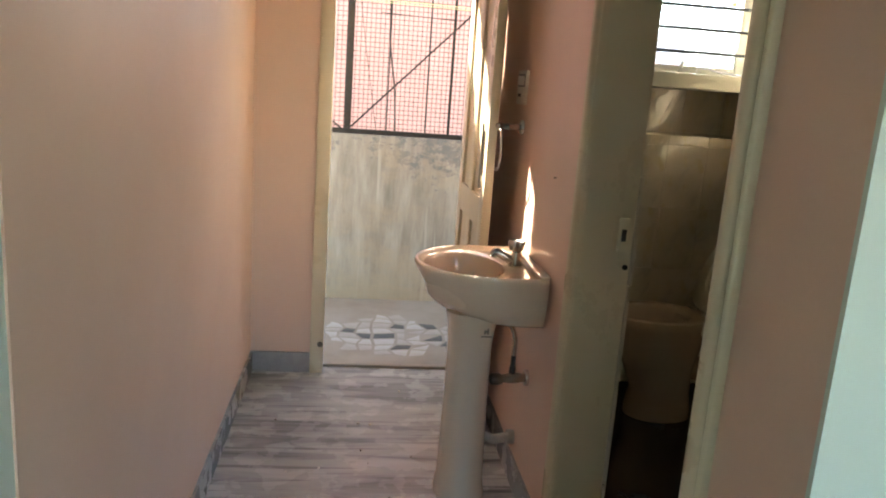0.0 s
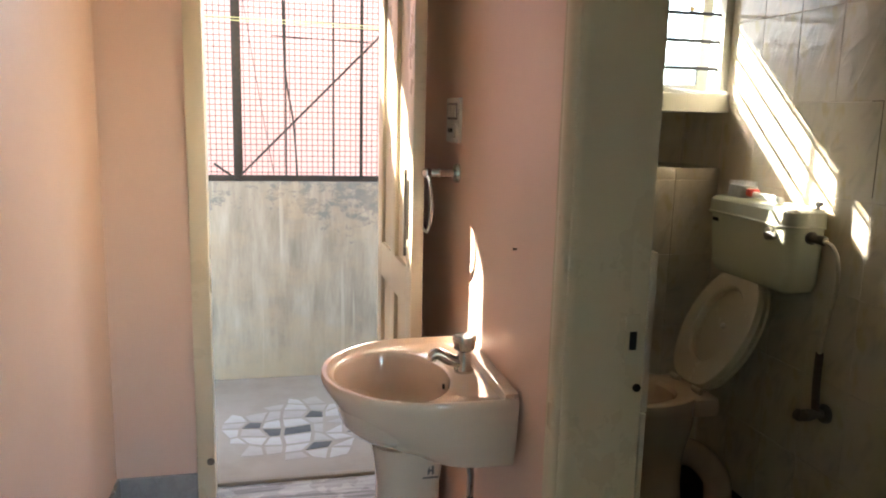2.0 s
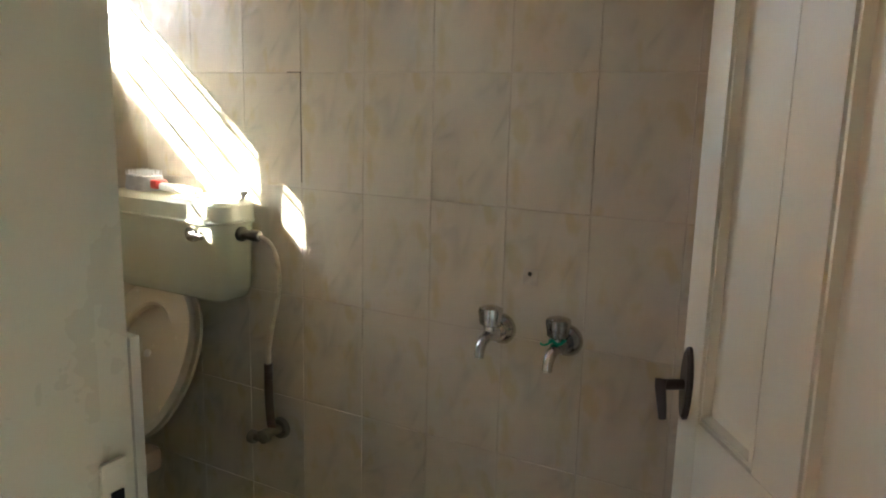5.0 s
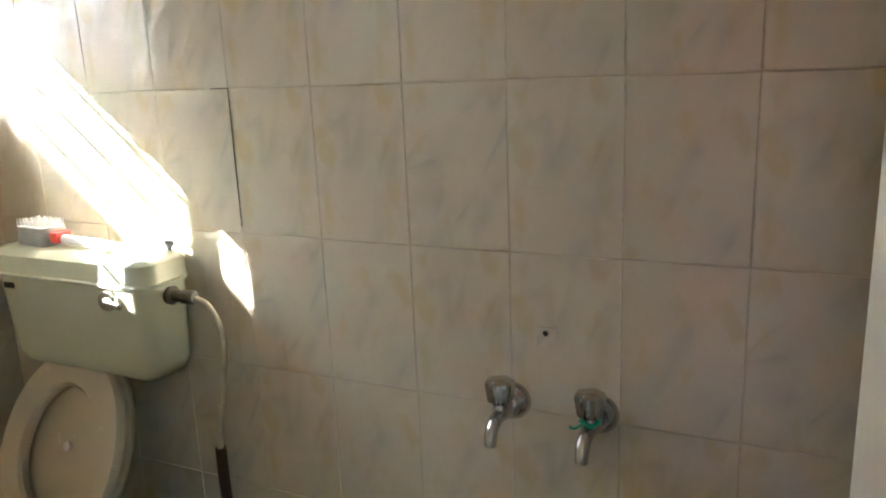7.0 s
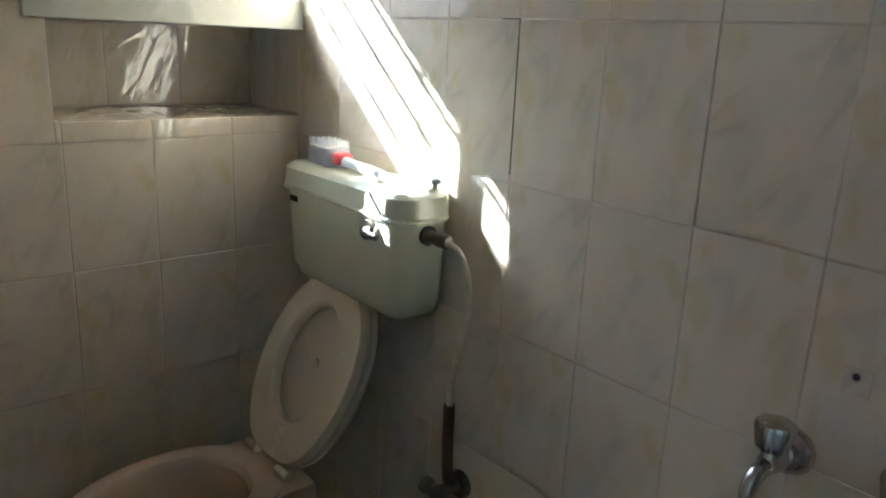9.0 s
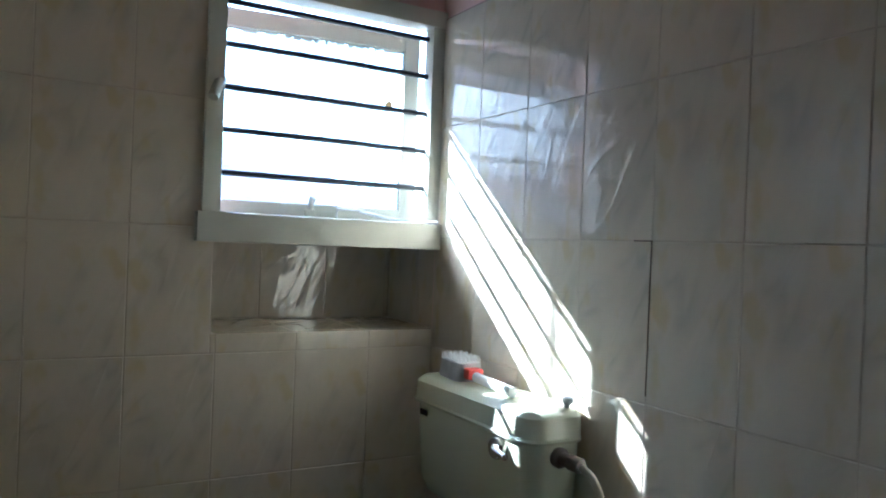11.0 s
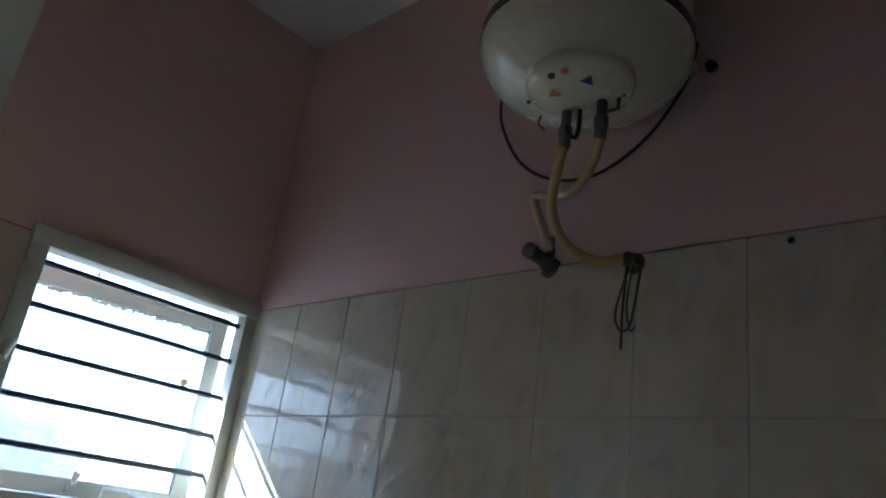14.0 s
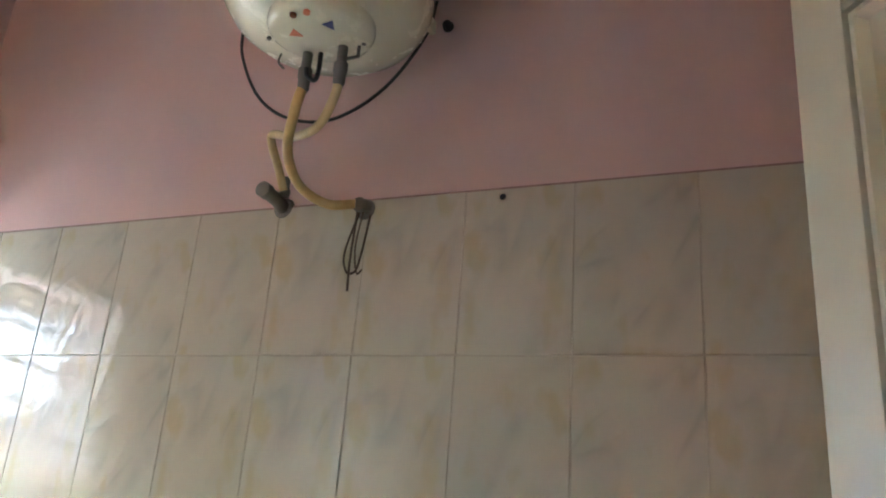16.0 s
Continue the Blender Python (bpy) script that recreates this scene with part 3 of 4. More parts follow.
def panel_door(name, at, width, label, height=1.99, columns=2, st=0.085, mu=0.075, lock=(0.84, 0.96), top_rail=0.10, raised=True, paint=CREAM):
    """Leaf from its hinge at x = 0 along +x; its face at y = 0, its back at y = -0.034."""
    d = thing(name, at, label, "door")
    t = 0.034
    z_rails = [(0.0, 0.19), lock, (height - top_rail, height)]
    part("stile", boxes((0, st, -t, 0, 0, height), bevel=0.003), paint, d)
    part("stile", boxes((width - st, width, -t, 0, 0, height), bevel=0.003), paint, d)
    field = (width - 2 * st - (columns - 1) * mu) / columns
    spans = [(st + k * (field + mu), st + k * (field + mu) + field) for k in range(columns)]
    for z0, z1 in z_rails:
        part("rail", boxes((st, width - st, -t, -0.0005, z0, z1), bevel=0.002), paint, d)
    bead = ((0.0, -0.014), (0.004, -0.003), (0.010, -0.002), (0.014, -0.013))
    border = ((0.022, -0.016), (0.05, -0.006), (0.053, -0.0045)) if raised else ((0.02, -0.015), (0.034, -0.0125), (0.04, -0.012))
    for (_, za), (zb, _) in zip(z_rails, z_rails[1:]):
        for (_, xa), (xb, _) in zip(spans, spans[1:]):
            part("muntin", boxes((xa, xb, -t, -0.001, za, zb), bevel=0.002), paint, d)
        for x0, x1 in spans:
            rings = []
            for inset, depth in bead + border:
                rings.append([(x0 + inset, depth, za + inset), (x1 - inset, depth, za + inset), (x1 - inset, depth, zb - inset), (x0 + inset, depth, zb - inset)])
            back = [(x0, -t + 0.012, za), (x1, -t + 0.012, za), (x1, -t + 0.012, zb), (x0, -t + 0.012, zb)]
            part("panel", loft([back] + rings), paint, d)
    return d


# balcony door leaf, folded back along the passage wall
leaf_turn = pose(0.597, 3.285, 0.008, 0, 0, -89.0)
door_1 = panel_door("door_balcony", leaf_turn, 0.622, "open cream panelled balcony door folded back to the wall")
bolt = part("tower_bolt", joined(boxes((0.545, 0.575, -0.039, -0.034, 1.05, 1.22), bevel=0.001), tube([(0.56, -0.042, 1.0), (0.56, -0.042, 1.25)], 0.005, 10, 0)), DULL_METAL, door_1, "dull metal tower bolt")

swing = 34.73
door_2 = panel_door("door_bathroom", pose(0.815, 0.965, 0.008, 0, 0, swing), 0.734, "open beige panelled bathroom door with a dark lever handle", 2.015, columns=3, st=0.06, mu=0.09, lock=(0.86, 1.0), top_rail=0.062, raised=False, paint=SHADED_DOOR_PAINT)
handle = part("handle_plate", loft([[(0.708 + w * math.cos(a), y, 1.040 + h * math.sin(a)) for a in (2 * math.pi * i / 28 for i in range(28))] for w, h, y in ((0.014, 0.052, 0.0), (0.014, 0.052, 0.005), (0.011, 0.047, 0.008))]), BROWN_BLACK, door_2, "dark brown enamel handle plate")
part("lever", joined(tube([(0.708, 0.004, 1.039), (0.708, 0.030, 1.039), (0.708, 0.040, 1.039)], 0.0075, 12, 0),
                     tube([(0.709, 0.038, 1.046), (0.705, 0.040, 1.036), (0.701, 0.038, 1.012), (0.700, 0.036, 0.994)], lambda u: 0.0085 - 0.003 * u, 10, 4)), BROWN_BLACK, handle)


# ---- bathroom window ----
def bath_window():
    w = tagged(thing("window_1", (0, 0, 0), "cream wooden bathroom window with iron bars and a sash held open", "window"), kind="structure")
    fr = part("window_frame", boxes((1.305, 1.348, 3.296, 3.345, 1.52, 2.06), (1.905, 1.966, 3.300, 3.345, 1.52, 2.06),
                                    (1.305, 1.966, 3.296, 3.36, 2.06, 2.105), bevel=0.003), WINDOW_PAINT, w, "cream painted window frame")
    part("sill", boxes((1.292, 1.966, 3.280, 3.42, 1.451, 1.521), bevel=0.004), WINDOW_PAINT, w)
    for i in range(5):
        z = 1.618 + i * 0.103
        part("bar", tube([(1.34, 3.328, z), (1.62, 3.328, z + 0.002 * (i % 2)), (1.915, 3.328, z)], 0.0075, 10, 3), BAR_PAINT, w, "dark iron bar")
    a, b = Vector((1.275, 3.53)), Vector((1.935, 3.445))
    ang = math.degrees(math.atan2(b.y - a.y, b.x - a.x))
    ln = (b - a).length
    s = part("sash", joined(boxes((0, 0.045, -0.016, 0.016, 1.515, 2.068), bevel=0.003), boxes((ln - 0.045, ln, -0.016, 0.016, 1.515, 2.068), bevel=0.003),
                            boxes((0.045, ln - 0.045, -0.015, 0.015, 1.515, 1.562), bevel=0.003), boxes((0.045, ln - 0.045, -0.015, 0.015, 2.020, 2.068), bevel=0.003)), WINDOW_PAINT, w, "cream painted sash")
    s.matrix_basis = pose(a.x, a.y, 0, 0, 0, ang)
    g = part("pane", boxes((0.04, ln - 0.04, -0.002, 0.002, 1.558, 2.024)), GLASS, s, "dusty glass pane")
    g.visible_shadow = False
    rng = random.Random(5)
    bm = bmesh.new()
    x = 0.05
    while x < ln - 0.05:
        wd = rng.uniform(0.003, 0.012)
        hgt = rng.uniform(0.003, 0.014)
        box(bm, x, min(x + wd, ln - 0.045), -0.004, -0.003, 2.021 - hgt, 2.021)
        x += wd
    part("paper_edge", bm, PAPER, s, "torn paper left along the glass")
    part("stain", lathe([(0.001, -0.0045), (0.012, -0.0042), (0.012, -0.0035)], 9, (ln - 0.085, 0, 1.86), "Y"), HOSE_AMBER, s, "amber drip on the glass")
    part("knob", joined(boxes((0.345, 0.375, -0.03, -0.016, 1.53, 1.548), bevel=0.003), tube([(0.36, -0.024, 1.545), (0.362, -0.026, 1.565), (0.366, -0.026, 1.578)], lambda u: 0.006 + 0.004 * u, 10, 3)), WINDOW_PAINT, s, "painted sash knob")
    part("stay_arm", joined(tube([(1.765, 3.43, 1.548), (1.83, 3.35, 1.53), (1.885, 3.29, 1.524), (1.925, 3.27, 1.524)], 0.005, 8, 4),
                            tube([(1.70, 3.445, 1.525), (1.70, 3.44, 1.552), (1.765, 3.43, 1.552)], 0.004, 8, 0)), WHITE_PLASTIC, w, "white painted sash stay")
    part("side_catch", joined(tube([(1.345, 3.322, 1.838), (1.332, 3.295, 1.82), (1.316, 3.275, 1.785)], 0.0125, 10, 3)), WINDOW_PAINT, w, "painted catch on the jamb")
    return w


bath_window()


# ---- basin in the passage ----
def basin_outline(k, z, dx=0.0, n=56):
    """D-shaped rim, shrunk by k towards a point near the wall."""
    cx, cy = 0.50, 2.25
    hw, back, side, front = 0.238, 0.694, 0.11, 0.292
    out = []
    for i in range(n):
        a = 2 * math.pi * i / n
        c, s = math.cos(a), math.sin(a)
        # nearest of: back wall line, side lines, front half-ellipse
        best = 9.0
        if c > 1e-6:
            best = min(best, (back - cx) / c)
        if abs(s) > 1e-6:
            r = hw / abs(s)
            if cx + c * r >= back - side - 0.1:
                best = min(best, r)
        ex, ea, eb = back - side - 0.05, back - side - 0.05 - front, hw
        A = (c / ea) ** 2 + (s / eb) ** 2
        B = 2 * ((cx - ex) * c / ea ** 2)
        C = ((cx - ex) / ea) ** 2 - 1
        r = (-B + math.sqrt(max(B * B - 4 * A * C, 0))) / (2 * A)
        if cx + c * r < ex:
            best = min(best, r)
        p = Vector((cx + c * best, cy + s * best))
        q = Vector((0.60 + dx, cy))
        p = q + (p - q) * k
        out.append((p.x, p.y, z))
    return out


def oval(cx, cy, rx, ry, z, n=56):
    return [(cx + rx * math.cos(2 * math.pi * i / n), cy + ry * math.sin(2 * math.pi * i / n), z) for i in range(n)]


def wash_basin():
    b = thing("wash_basin", (0, 0, 0), "peach beige ceramic pedestal wash basin fixed to the wall", "wash basin")
    def skirt(front, back, z_front, z_back):
        """A level of the outside: it tucks in below the bowl but stays full at the wall."""
        out = []
        for x, y, _ in basin_outline(1.0, 0.0):
            u = min(max((x - 0.40) / 0.22, 0.0), 1.0)
            u = u * u * (3 - 2 * u)
            k = front + (back - front) * u
            out.append((x if x > 0.60 else 0.60 + (x - 0.60) * k, 2.25 + (y - 2.25) * k, z_front + (z_back - z_front) * u))
        return out

    def lip(k, z):
        return [(x, y, z) for x, y, _ in basin_outline(k, z)]

    rings = [skirt(0.30, 0.30, 0.655, 0.672), skirt(0.50, 0.88, 0.660, 0.672), skirt(0.56, 0.905, 0.666, 0.676), skirt(0.64, 0.912, 0.680, 0.700),
             skirt(0.70, 0.935, 0.695, 0.710), skirt(0.80, 0.955, 0.722, 0.735), skirt(0.89, 0.972, 0.757, 0.765), skirt(0.955, 0.985, 0.790, 0.792), skirt(0.985, 0.994, 0.806, 0.807),
             lip(0.998, 0.818), lip(0.997, 0.826), lip(0.985, 0.831), lip(0.965, 0.832), lip(0.945, 0.829), lip(0.928, 0.821), lip(0.90, 0.817),
             oval(0.452, 2.24, 0.140, 0.186, 0.816), oval(0.452, 2.24, 0.136, 0.182, 0.813), oval(0.453, 2.24, 0.133, 0.178, 0.803), oval(0.455, 2.241, 0.130, 0.172, 0.765),
             oval(0.458, 2.243, 0.122, 0.158, 0.722), oval(0.463, 2.247, 0.100, 0.125, 0.692), oval(0.47, 2.25, 0.06, 0.07, 0.678), oval(0.47, 2.25, 0.02, 0.02, 0.674)]
    part("bowl", loft(rings), BASIN_GLAZE, b)
    part("back_ledge", boxes((0.664, 0.6985, 2.035, 2.465, 0.79, 0.837), bevel=0.008), BASIN_GLAZE, b)
    for dy, dz in ((0.02, 0.0), (-0.012, -0.018)):
        part("overflow_hole", lathe([(0.0065, 0.0), (0.0065, 0.004)], 12, (0.580, 2.235 + dy, 0.778 + dz), "X"), HOLE_DARK, b)
    ped = []
    for z, hw, dp in ((0.0, 0.098, 0.088), (0.02, 0.097, 0.087), (0.06, 0.09, 0.08), (0.35, 0.082, 0.074), (0.56, 0.082, 0.074), (0.64, 0.09, 0.085), (0.665, 0.095, 0.09)):
        ring = []
        for i in range(40):
            a = 2 * math.pi * i / 40
            c, s = math.cos(a), math.sin(a)
            e = 0.72
            ring.append((0.496 + dp * math.copysign(abs(c) ** e, c), 2.25 + hw * math.copysign(abs(s) ** e, s), z))
        ped.append(ring)
    part("pedestal", loft(ped), BASIN_GLAZE, b)
    part("maker_mark", boxes((0.517, 0.555, 2.1655, 2.1675, 0.592, 0.596), (0.529, 0.534, 2.1655, 2.1675, 0.602, 0.622), (0.539, 0.544, 2.1655, 2.1675, 0.602, 0.622), (0.532, 0.542, 2.1655, 2.1675, 0.609, 0.613)), MARK, b, "small grey printed mark")
    return b


wash_basin()


def pillar_tap():
    t = thing("basin_tap", (0.628, 2.245, 0.817), "worn chrome pillar tap on the basin", "tap")
    part("body", lathe([(0.023, 0), (0.024, 0.006), (0.019, 0.012), (0.018, 0.04), (0.013, 0.046), (0.012, 0.055)], 20), CHROME, t)
    part("spout", tube([(0.0, 0.0, 0.018), (-0.028, 0.0, 0.028), (-0.055, 0.003, 0.043), (-0.068, 0.004, 0.045), (-0.075, 0.004, 0.040), (-0.078, 0.004, 0.030)], lambda u: 0.0155 - 0.004 * u, 12, 5), CHROME, t)
    ring = []
    for r, h in ((0.015, 0.050), (0.024, 0.056), (0.028, 0.080), (0.026, 0.088), (0.017, 0.091)):
        ring.append([(r * (1 + 0.07 * math.cos(6 * a)) * math.cos(a), r * (1 + 0.07 * math.cos(6 * a)) * math.sin(a), h) for a in (2 * math.pi * i / 36 for i in range(36))])
    part("knob", loft(ring), CHROME, t)
    return t


pillar_tap()

supply = thing("angle_valve", (0.70, 2.215, 0.435), "dull chrome angle valve with braided hose under the basin", "valve")
part("flange", lathe([(0.026, -0.012), (0.028, -0.004), (0.028, 0.0)], 20, axis="X"), CHROME, supply)
part("body", tube([(-0.005, 0, 0), (-0.05, 0, 0), (-0.085, 0, -0.004)], lambda u: 0.012 + 0.007 * math.sin(3 * u), 14, 4), DULL_METAL, supply)
part("knob", lathe([(0.012, -0.13), (0.019, -0.126), (0.021, -0.10), (0.014, -0.085)], 16, (0, 0, -0.006), "X"), DULL_METAL, supply)
part("nut", lathe([(0.011, 0.0), (0.011, 0.03), (0.008, 0.034), (0.008, 0.075)], 8, (-0.055, 0, 0.008)), BLACK_PLASTIC, supply)
part("hose", tube([(-0.055, 0, 0.08), (-0.056, 0, 0.14), (-0.075, 0.005, 0.185), (-0.115, 0.01, 0.205), (-0.15, 0.02, 0.235)], 0.0085, 12), CHROME, supply)

drain = thing("waste_pipe", (0.62, 2.33, 0.0), "grey plastic waste pipe by the wall under the basin", "pipe")
part("pipe", tube([(0.06, 0, 0.16), (0.0, 0, 0.15), (-0.045, 0, 0.17)], 0.018, 14), GREY_PLASTIC, drain)
part("collar", lathe([(0.026, 0.055), (0.026, 0.078)], 16, (0, 0, 0.16), "X"), GREY_PLASTIC, drain)

ringo = thing("towel_ring", (0.70, 2.64, 1.255), "chrome towel ring on the peach wall", "towel ring")
part("flange", lathe([(0.024, -0.012), (0.027, -0.005), (0.027, 0.0)], 20, axis="X"), CHROME, ringo)
part("post", lathe([(0.008, -0.095), (0.011, -0.09), (0.011, -0.06), (0.014, -0.055), (0.011, -0.05), (0.011, -0.01)], 14, axis="X"), CHROME, ringo)
part("eye", lathe([(0.004, -0.014), (0.014, -0.008), (0.016, 0.0), (0.014, 0.008), (0.004, 0.014)], 14, (-0.09, 0, 0)), CHROME, ringo)
part("ring", tube([(-0.09, 0.078 * math.sin(a), -0.085 + 0.078 * math.cos(a)) for a in (2 * math.pi * i / 28 for i in range(29))], 0.0055, 10, 0), CHROME, ringo)

sw = thing("switch_plate", (0.70, 2.69, 1.40), "yellowed white switch and socket plate on the wall", "switch")
part("back_box", boxes((-0.010, 0.0, -0.075, 0.075, -0.062, 0.062), bevel=0.003), SWITCH_WHITE, sw)
for dy in (-0.036, 0.0, 0.036):
    part("rocker", boxes((-0.017, -0.010, dy - 0.013, dy + 0.013, 0.008, 0.042), bevel=0.003), SWITCH_WHITE, sw)
part("switch_gap", boxes((-0.0115, -0.0102, -0.056, 0.056, 0.002, 0.048)), MARK, sw)
sock = part("socket", boxes((-0.015, -0.010, -0.045, 0.045, -0.048, -0.008), bevel=0.003), SWITCH_WHITE, sw)
for dy in (-0.02, 0.0, 0.02):
    part("socket_hole", boxes((-0.0165, -0.0152, dy - 0.005, dy + 0.005, -0.034, -0.022)), HOLE_DARK, sock)

nail_rows = ((2.103, 1.135), (2.16, 1.72), (2.04, 1.75))
for y, z in nail_rows:
    n = thing("wall_nail", (0.70, y, z), "small rusty nail stub in the peach wall", "nail", "nails in the wall")
    part("shank", lathe([(0.003, -0.008), (0.0032, -0.007), (0.0016, -0.006), (0.0016, 0.0)], 8, axis="X"), RUST_WIRE, n)


# ---- toilet ----
def egg(cx, front, back, hw, z, n=44, cy=2.94):
    out = []
    for i in range(n):
        a = 2 * math.pi * i / n
        c, s = math.cos(a), math.sin(a)
        out.append((cx + (back if c > 0 else front) * c, cy + hw * math.copysign(abs(s) ** 0.9, s), z))
    return out


def toilet():
    t = thing("toilet", (0, 0, 0), "ivory ceramic toilet with its seat and lid raised", "toilet")
    rings = [egg(1.50, 0.15, 0.15, 0.115, -0.010), egg(1.50, 0.15, 0.15, 0.113, 0.034), egg(1.50, 0.135, 0.14, 0.10, 0.115), egg(1.48, 0.16, 0.16, 0.115, 0.229),
             egg(1.46, 0.225, 0.20, 0.155, 0.343), egg(1.45, 0.255, 0.215, 0.175, 0.424), egg(1.45, 0.262, 0.218, 0.180, 0.452), egg(1.45, 0.258, 0.215, 0.177, 0.467),
             egg(1.445, 0.245, 0.20, 0.165, 0.472), egg(1.44, 0.215, 0.15, 0.14, 0.467), egg(1.44, 0.205, 0.14, 0.13, 0.452), egg(1.445, 0.205, 0.14, 0.13, 0.412),
             egg(1.46, 0.16, 0.13, 0.10, 0.321), egg(1.48, 0.10, 0.08, 0.06, 0.252), egg(1.49, 0.05, 0.04, 0.03, 0.229)]
    part("bowl", loft(rings), PAN_GLAZE, t)
    part("deck", boxes((1.60, 1.70, 2.80, 3.08, 0.40, 0.468), bevel=0.02), PAN_GLAZE, t)
    part("outlet", tube([(1.58, 2.94, 0.22), (1.70, 2.94, 0.20), (1.80, 2.94, 0.10), (1.82, 2.94, -0.01)], 0.052, 16), PAN_GLAZE, t)
    # raised leaf frame: u along the wall, v up the leaf, w out of it towards the room
    up = Vector((0.20, 0.0, 0.40)).normalized()
    out = Vector((-up.z, 0, up.x))
    base = Vector((1.655, 2.94, 0.480))

    def leaf(ln, hw, w, n=44, low=0.0, v0=0.0):
        pts = []
        for i in range(n):
            a = 2 * math.pi * i / n
            c, s = math.cos(a), math.sin(a)
            v = v0 + low + (ln - low) / 2 * (1 - c)
            u = hw * math.copysign(abs(s) ** (0.62 if c > 0 else 0.85), s)
            if c > 0.2:
                u *= 1.0 - 0.10 * (c - 0.2)
            pts.append(base + Vector((0, u, 0)) + up * v + out * w)
        return pts

    def blend(a, k):
        m = sum(a, Vector()) / len(a)
        return [m + (p - m) * k for p in a]

    lid_back = leaf(0.46, 0.187, -0.030)
    lid = [blend(lid_back, 0.9), blend(lid_back, 0.985), leaf(0.46, 0.187, -0.022), leaf(0.46, 0.187, -0.017), blend(leaf(0.46, 0.187, -0.016), 0.98)]
    part("lid", loft(lid), SEAT_PLASTIC, t, "ivory plastic lid")
    inner = [base + Vector((0, 0.108 * math.sin(2 * math.pi * i / 44), 0)) + up * (0.235 - 0.142 * math.cos(2 * math.pi * i / 44)) for i in range(44)]
    o1, o2 = leaf(0.455, 0.184, 0.0), leaf(0.455, 0.184, 0.018)
    ring_rows = [[p - out * 0.006 for p in inner], [p - out * 0.004 for p in o1], o1, leaf(0.455, 0.184, 0.010), blend(o2, 0.975), [p + out * 0.020 + (p - base - up * 0.24) * 0.06 for p in inner], [p + out * 0.012 for p in inner], [p - out * 0.006 for p in inner]]
    part("seat", loft(ring_rows, False, False), SEAT_PLASTIC, t, "ivory plastic seat ring")
    part("lid_bumper", loft([[base + up * 0.24 + out * w + r * (math.cos(a) * Vector((0, 1, 0)) + math.sin(a) * up) for a in (2 * math.pi * i / 14 for i in range(14))] for r, w in ((0.011, -0.017), (0.011, -0.010), (0.007, -0.007))]), PUTTY, t)
    for dy in (-0.075, 0.075):
        part("hinge", tube([(1.645, 2.94 + dy - 0.025, 0.478), (1.645, 2.94 + dy + 0.025, 0.478)], 0.011, 12, 0), SEAT_PLASTIC, t)
    return t


toilet()


def rounded_box(x0, x1, y0, y1, r, z, n=8):
    pts = []
    for cx, cy, a0 in ((x1 - r, y1 - r, 0), (x0 + r, y1 - r, 90), (x0 + r, y0 + r, 180), (x1 - r, y0 + r, 270)):
        for i in range(n + 1):
            a = radians(a0 + 90 * i / n)
            pts.append((cx + r * math.cos(a), cy + r * math.sin(a), z))
    return pts


def cistern():
    c = thing("toilet_cistern", (0, 0, 0), "pale green plastic wall-hung toilet cistern in sunlight", "cistern")
    x0, x1, y0, y1 = 1.795, 1.938, 2.648, 3.142
    body = [rounded_box(x0 + 0.035, x1, y0 + 0.05, y1 - 0.05, 0.03, 0.862), rounded_box(x0 + 0.022, x1, y0 + 0.03, y1 - 0.03, 0.04, 0.872),
            rounded_box(x0 + 0.012, x1, y0 + 0.016, y1 - 0.016, 0.04, 0.90), rounded_box(x0 + 0.004, x1, y0 + 0.006, y1 - 0.006, 0.04, 1.085)]
    part("tank", loft(body), CISTERN_GREEN, c)
    lid = [rounded_box(x0 - 0.004, x1, y0 - 0.004, y1 + 0.004, 0.042, 1.082), rounded_box(x0 - 0.006, x1, y0 - 0.006, y1 + 0.006, 0.042, 1.088), rounded_box(x0 - 0.002, x1, y0 - 0.002, y1 + 0.002, 0.04, 1.092),
           rounded_box(x0, x1, y0, y1, 0.04, 1.132), rounded_box(x0 + 0.012, x1 - 0.004, y0 + 0.012, y1 - 0.012, 0.035, 1.144), rounded_box(x0 + 0.03, x1 - 0.02, y0 + 0.03, y1 - 0.03, 0.03, 1.148)]
    part("lid", loft(lid), CISTERN_GREEN, c)
    part("slot", boxes((1.7975, 1.803, 3.065, 3.100, 1.052, 1.066), bevel=0.002), HOLE_DARK, c, "dark overflow slot")
    lv = part("flush_lever", lathe([(0.020, -0.016), (0.023, -0.010), (0.023, 0.004)], 18, (1.798, 2.755, 1.055), "X"), CHROME, c, "chrome flush lever")
    part("arm", tube([(1.782, 2.755, 1.055), (1.775, 2.735, 1.054), (1.772, 2.70, 1.052)], lambda u: 0.009 - 0.002 * u, 12, 4), CHROME, lv)
    part("inlet_nut", joined(lathe([(0.020, -0.002), (0.021, -0.014), (0.014, -0.020), (0.013, -0.045)], 14, (1.868, 2.66, 1.055), "Y"),
                             lathe([(0.016, -0.05), (0.016, -0.045), (0.016, -0.07), (0.012, -0.075)], 8, (1.868, 2.66, 1.055), "Y")), DULL_METAL, c, "grimy metal inlet nut")
    part("lid_stud", joined(tube([(1.90, 2.675, 1.142), (1.90, 2.672, 1.156)], 0.006, 8, 0), lathe([(0.008, 0), (0.012, 0.004), (0.012, 0.012), (0.007, 0.016)], 12, (1.90, 2.672, 1.154))), GREY_PLASTIC, c)
    part("lid_screw", lathe([(0.006, -0.004), (0.006, 0.006)], 10, (1.85, 2.652, 1.095), "Y"), DULL_METAL, c)
    return c


cistern()

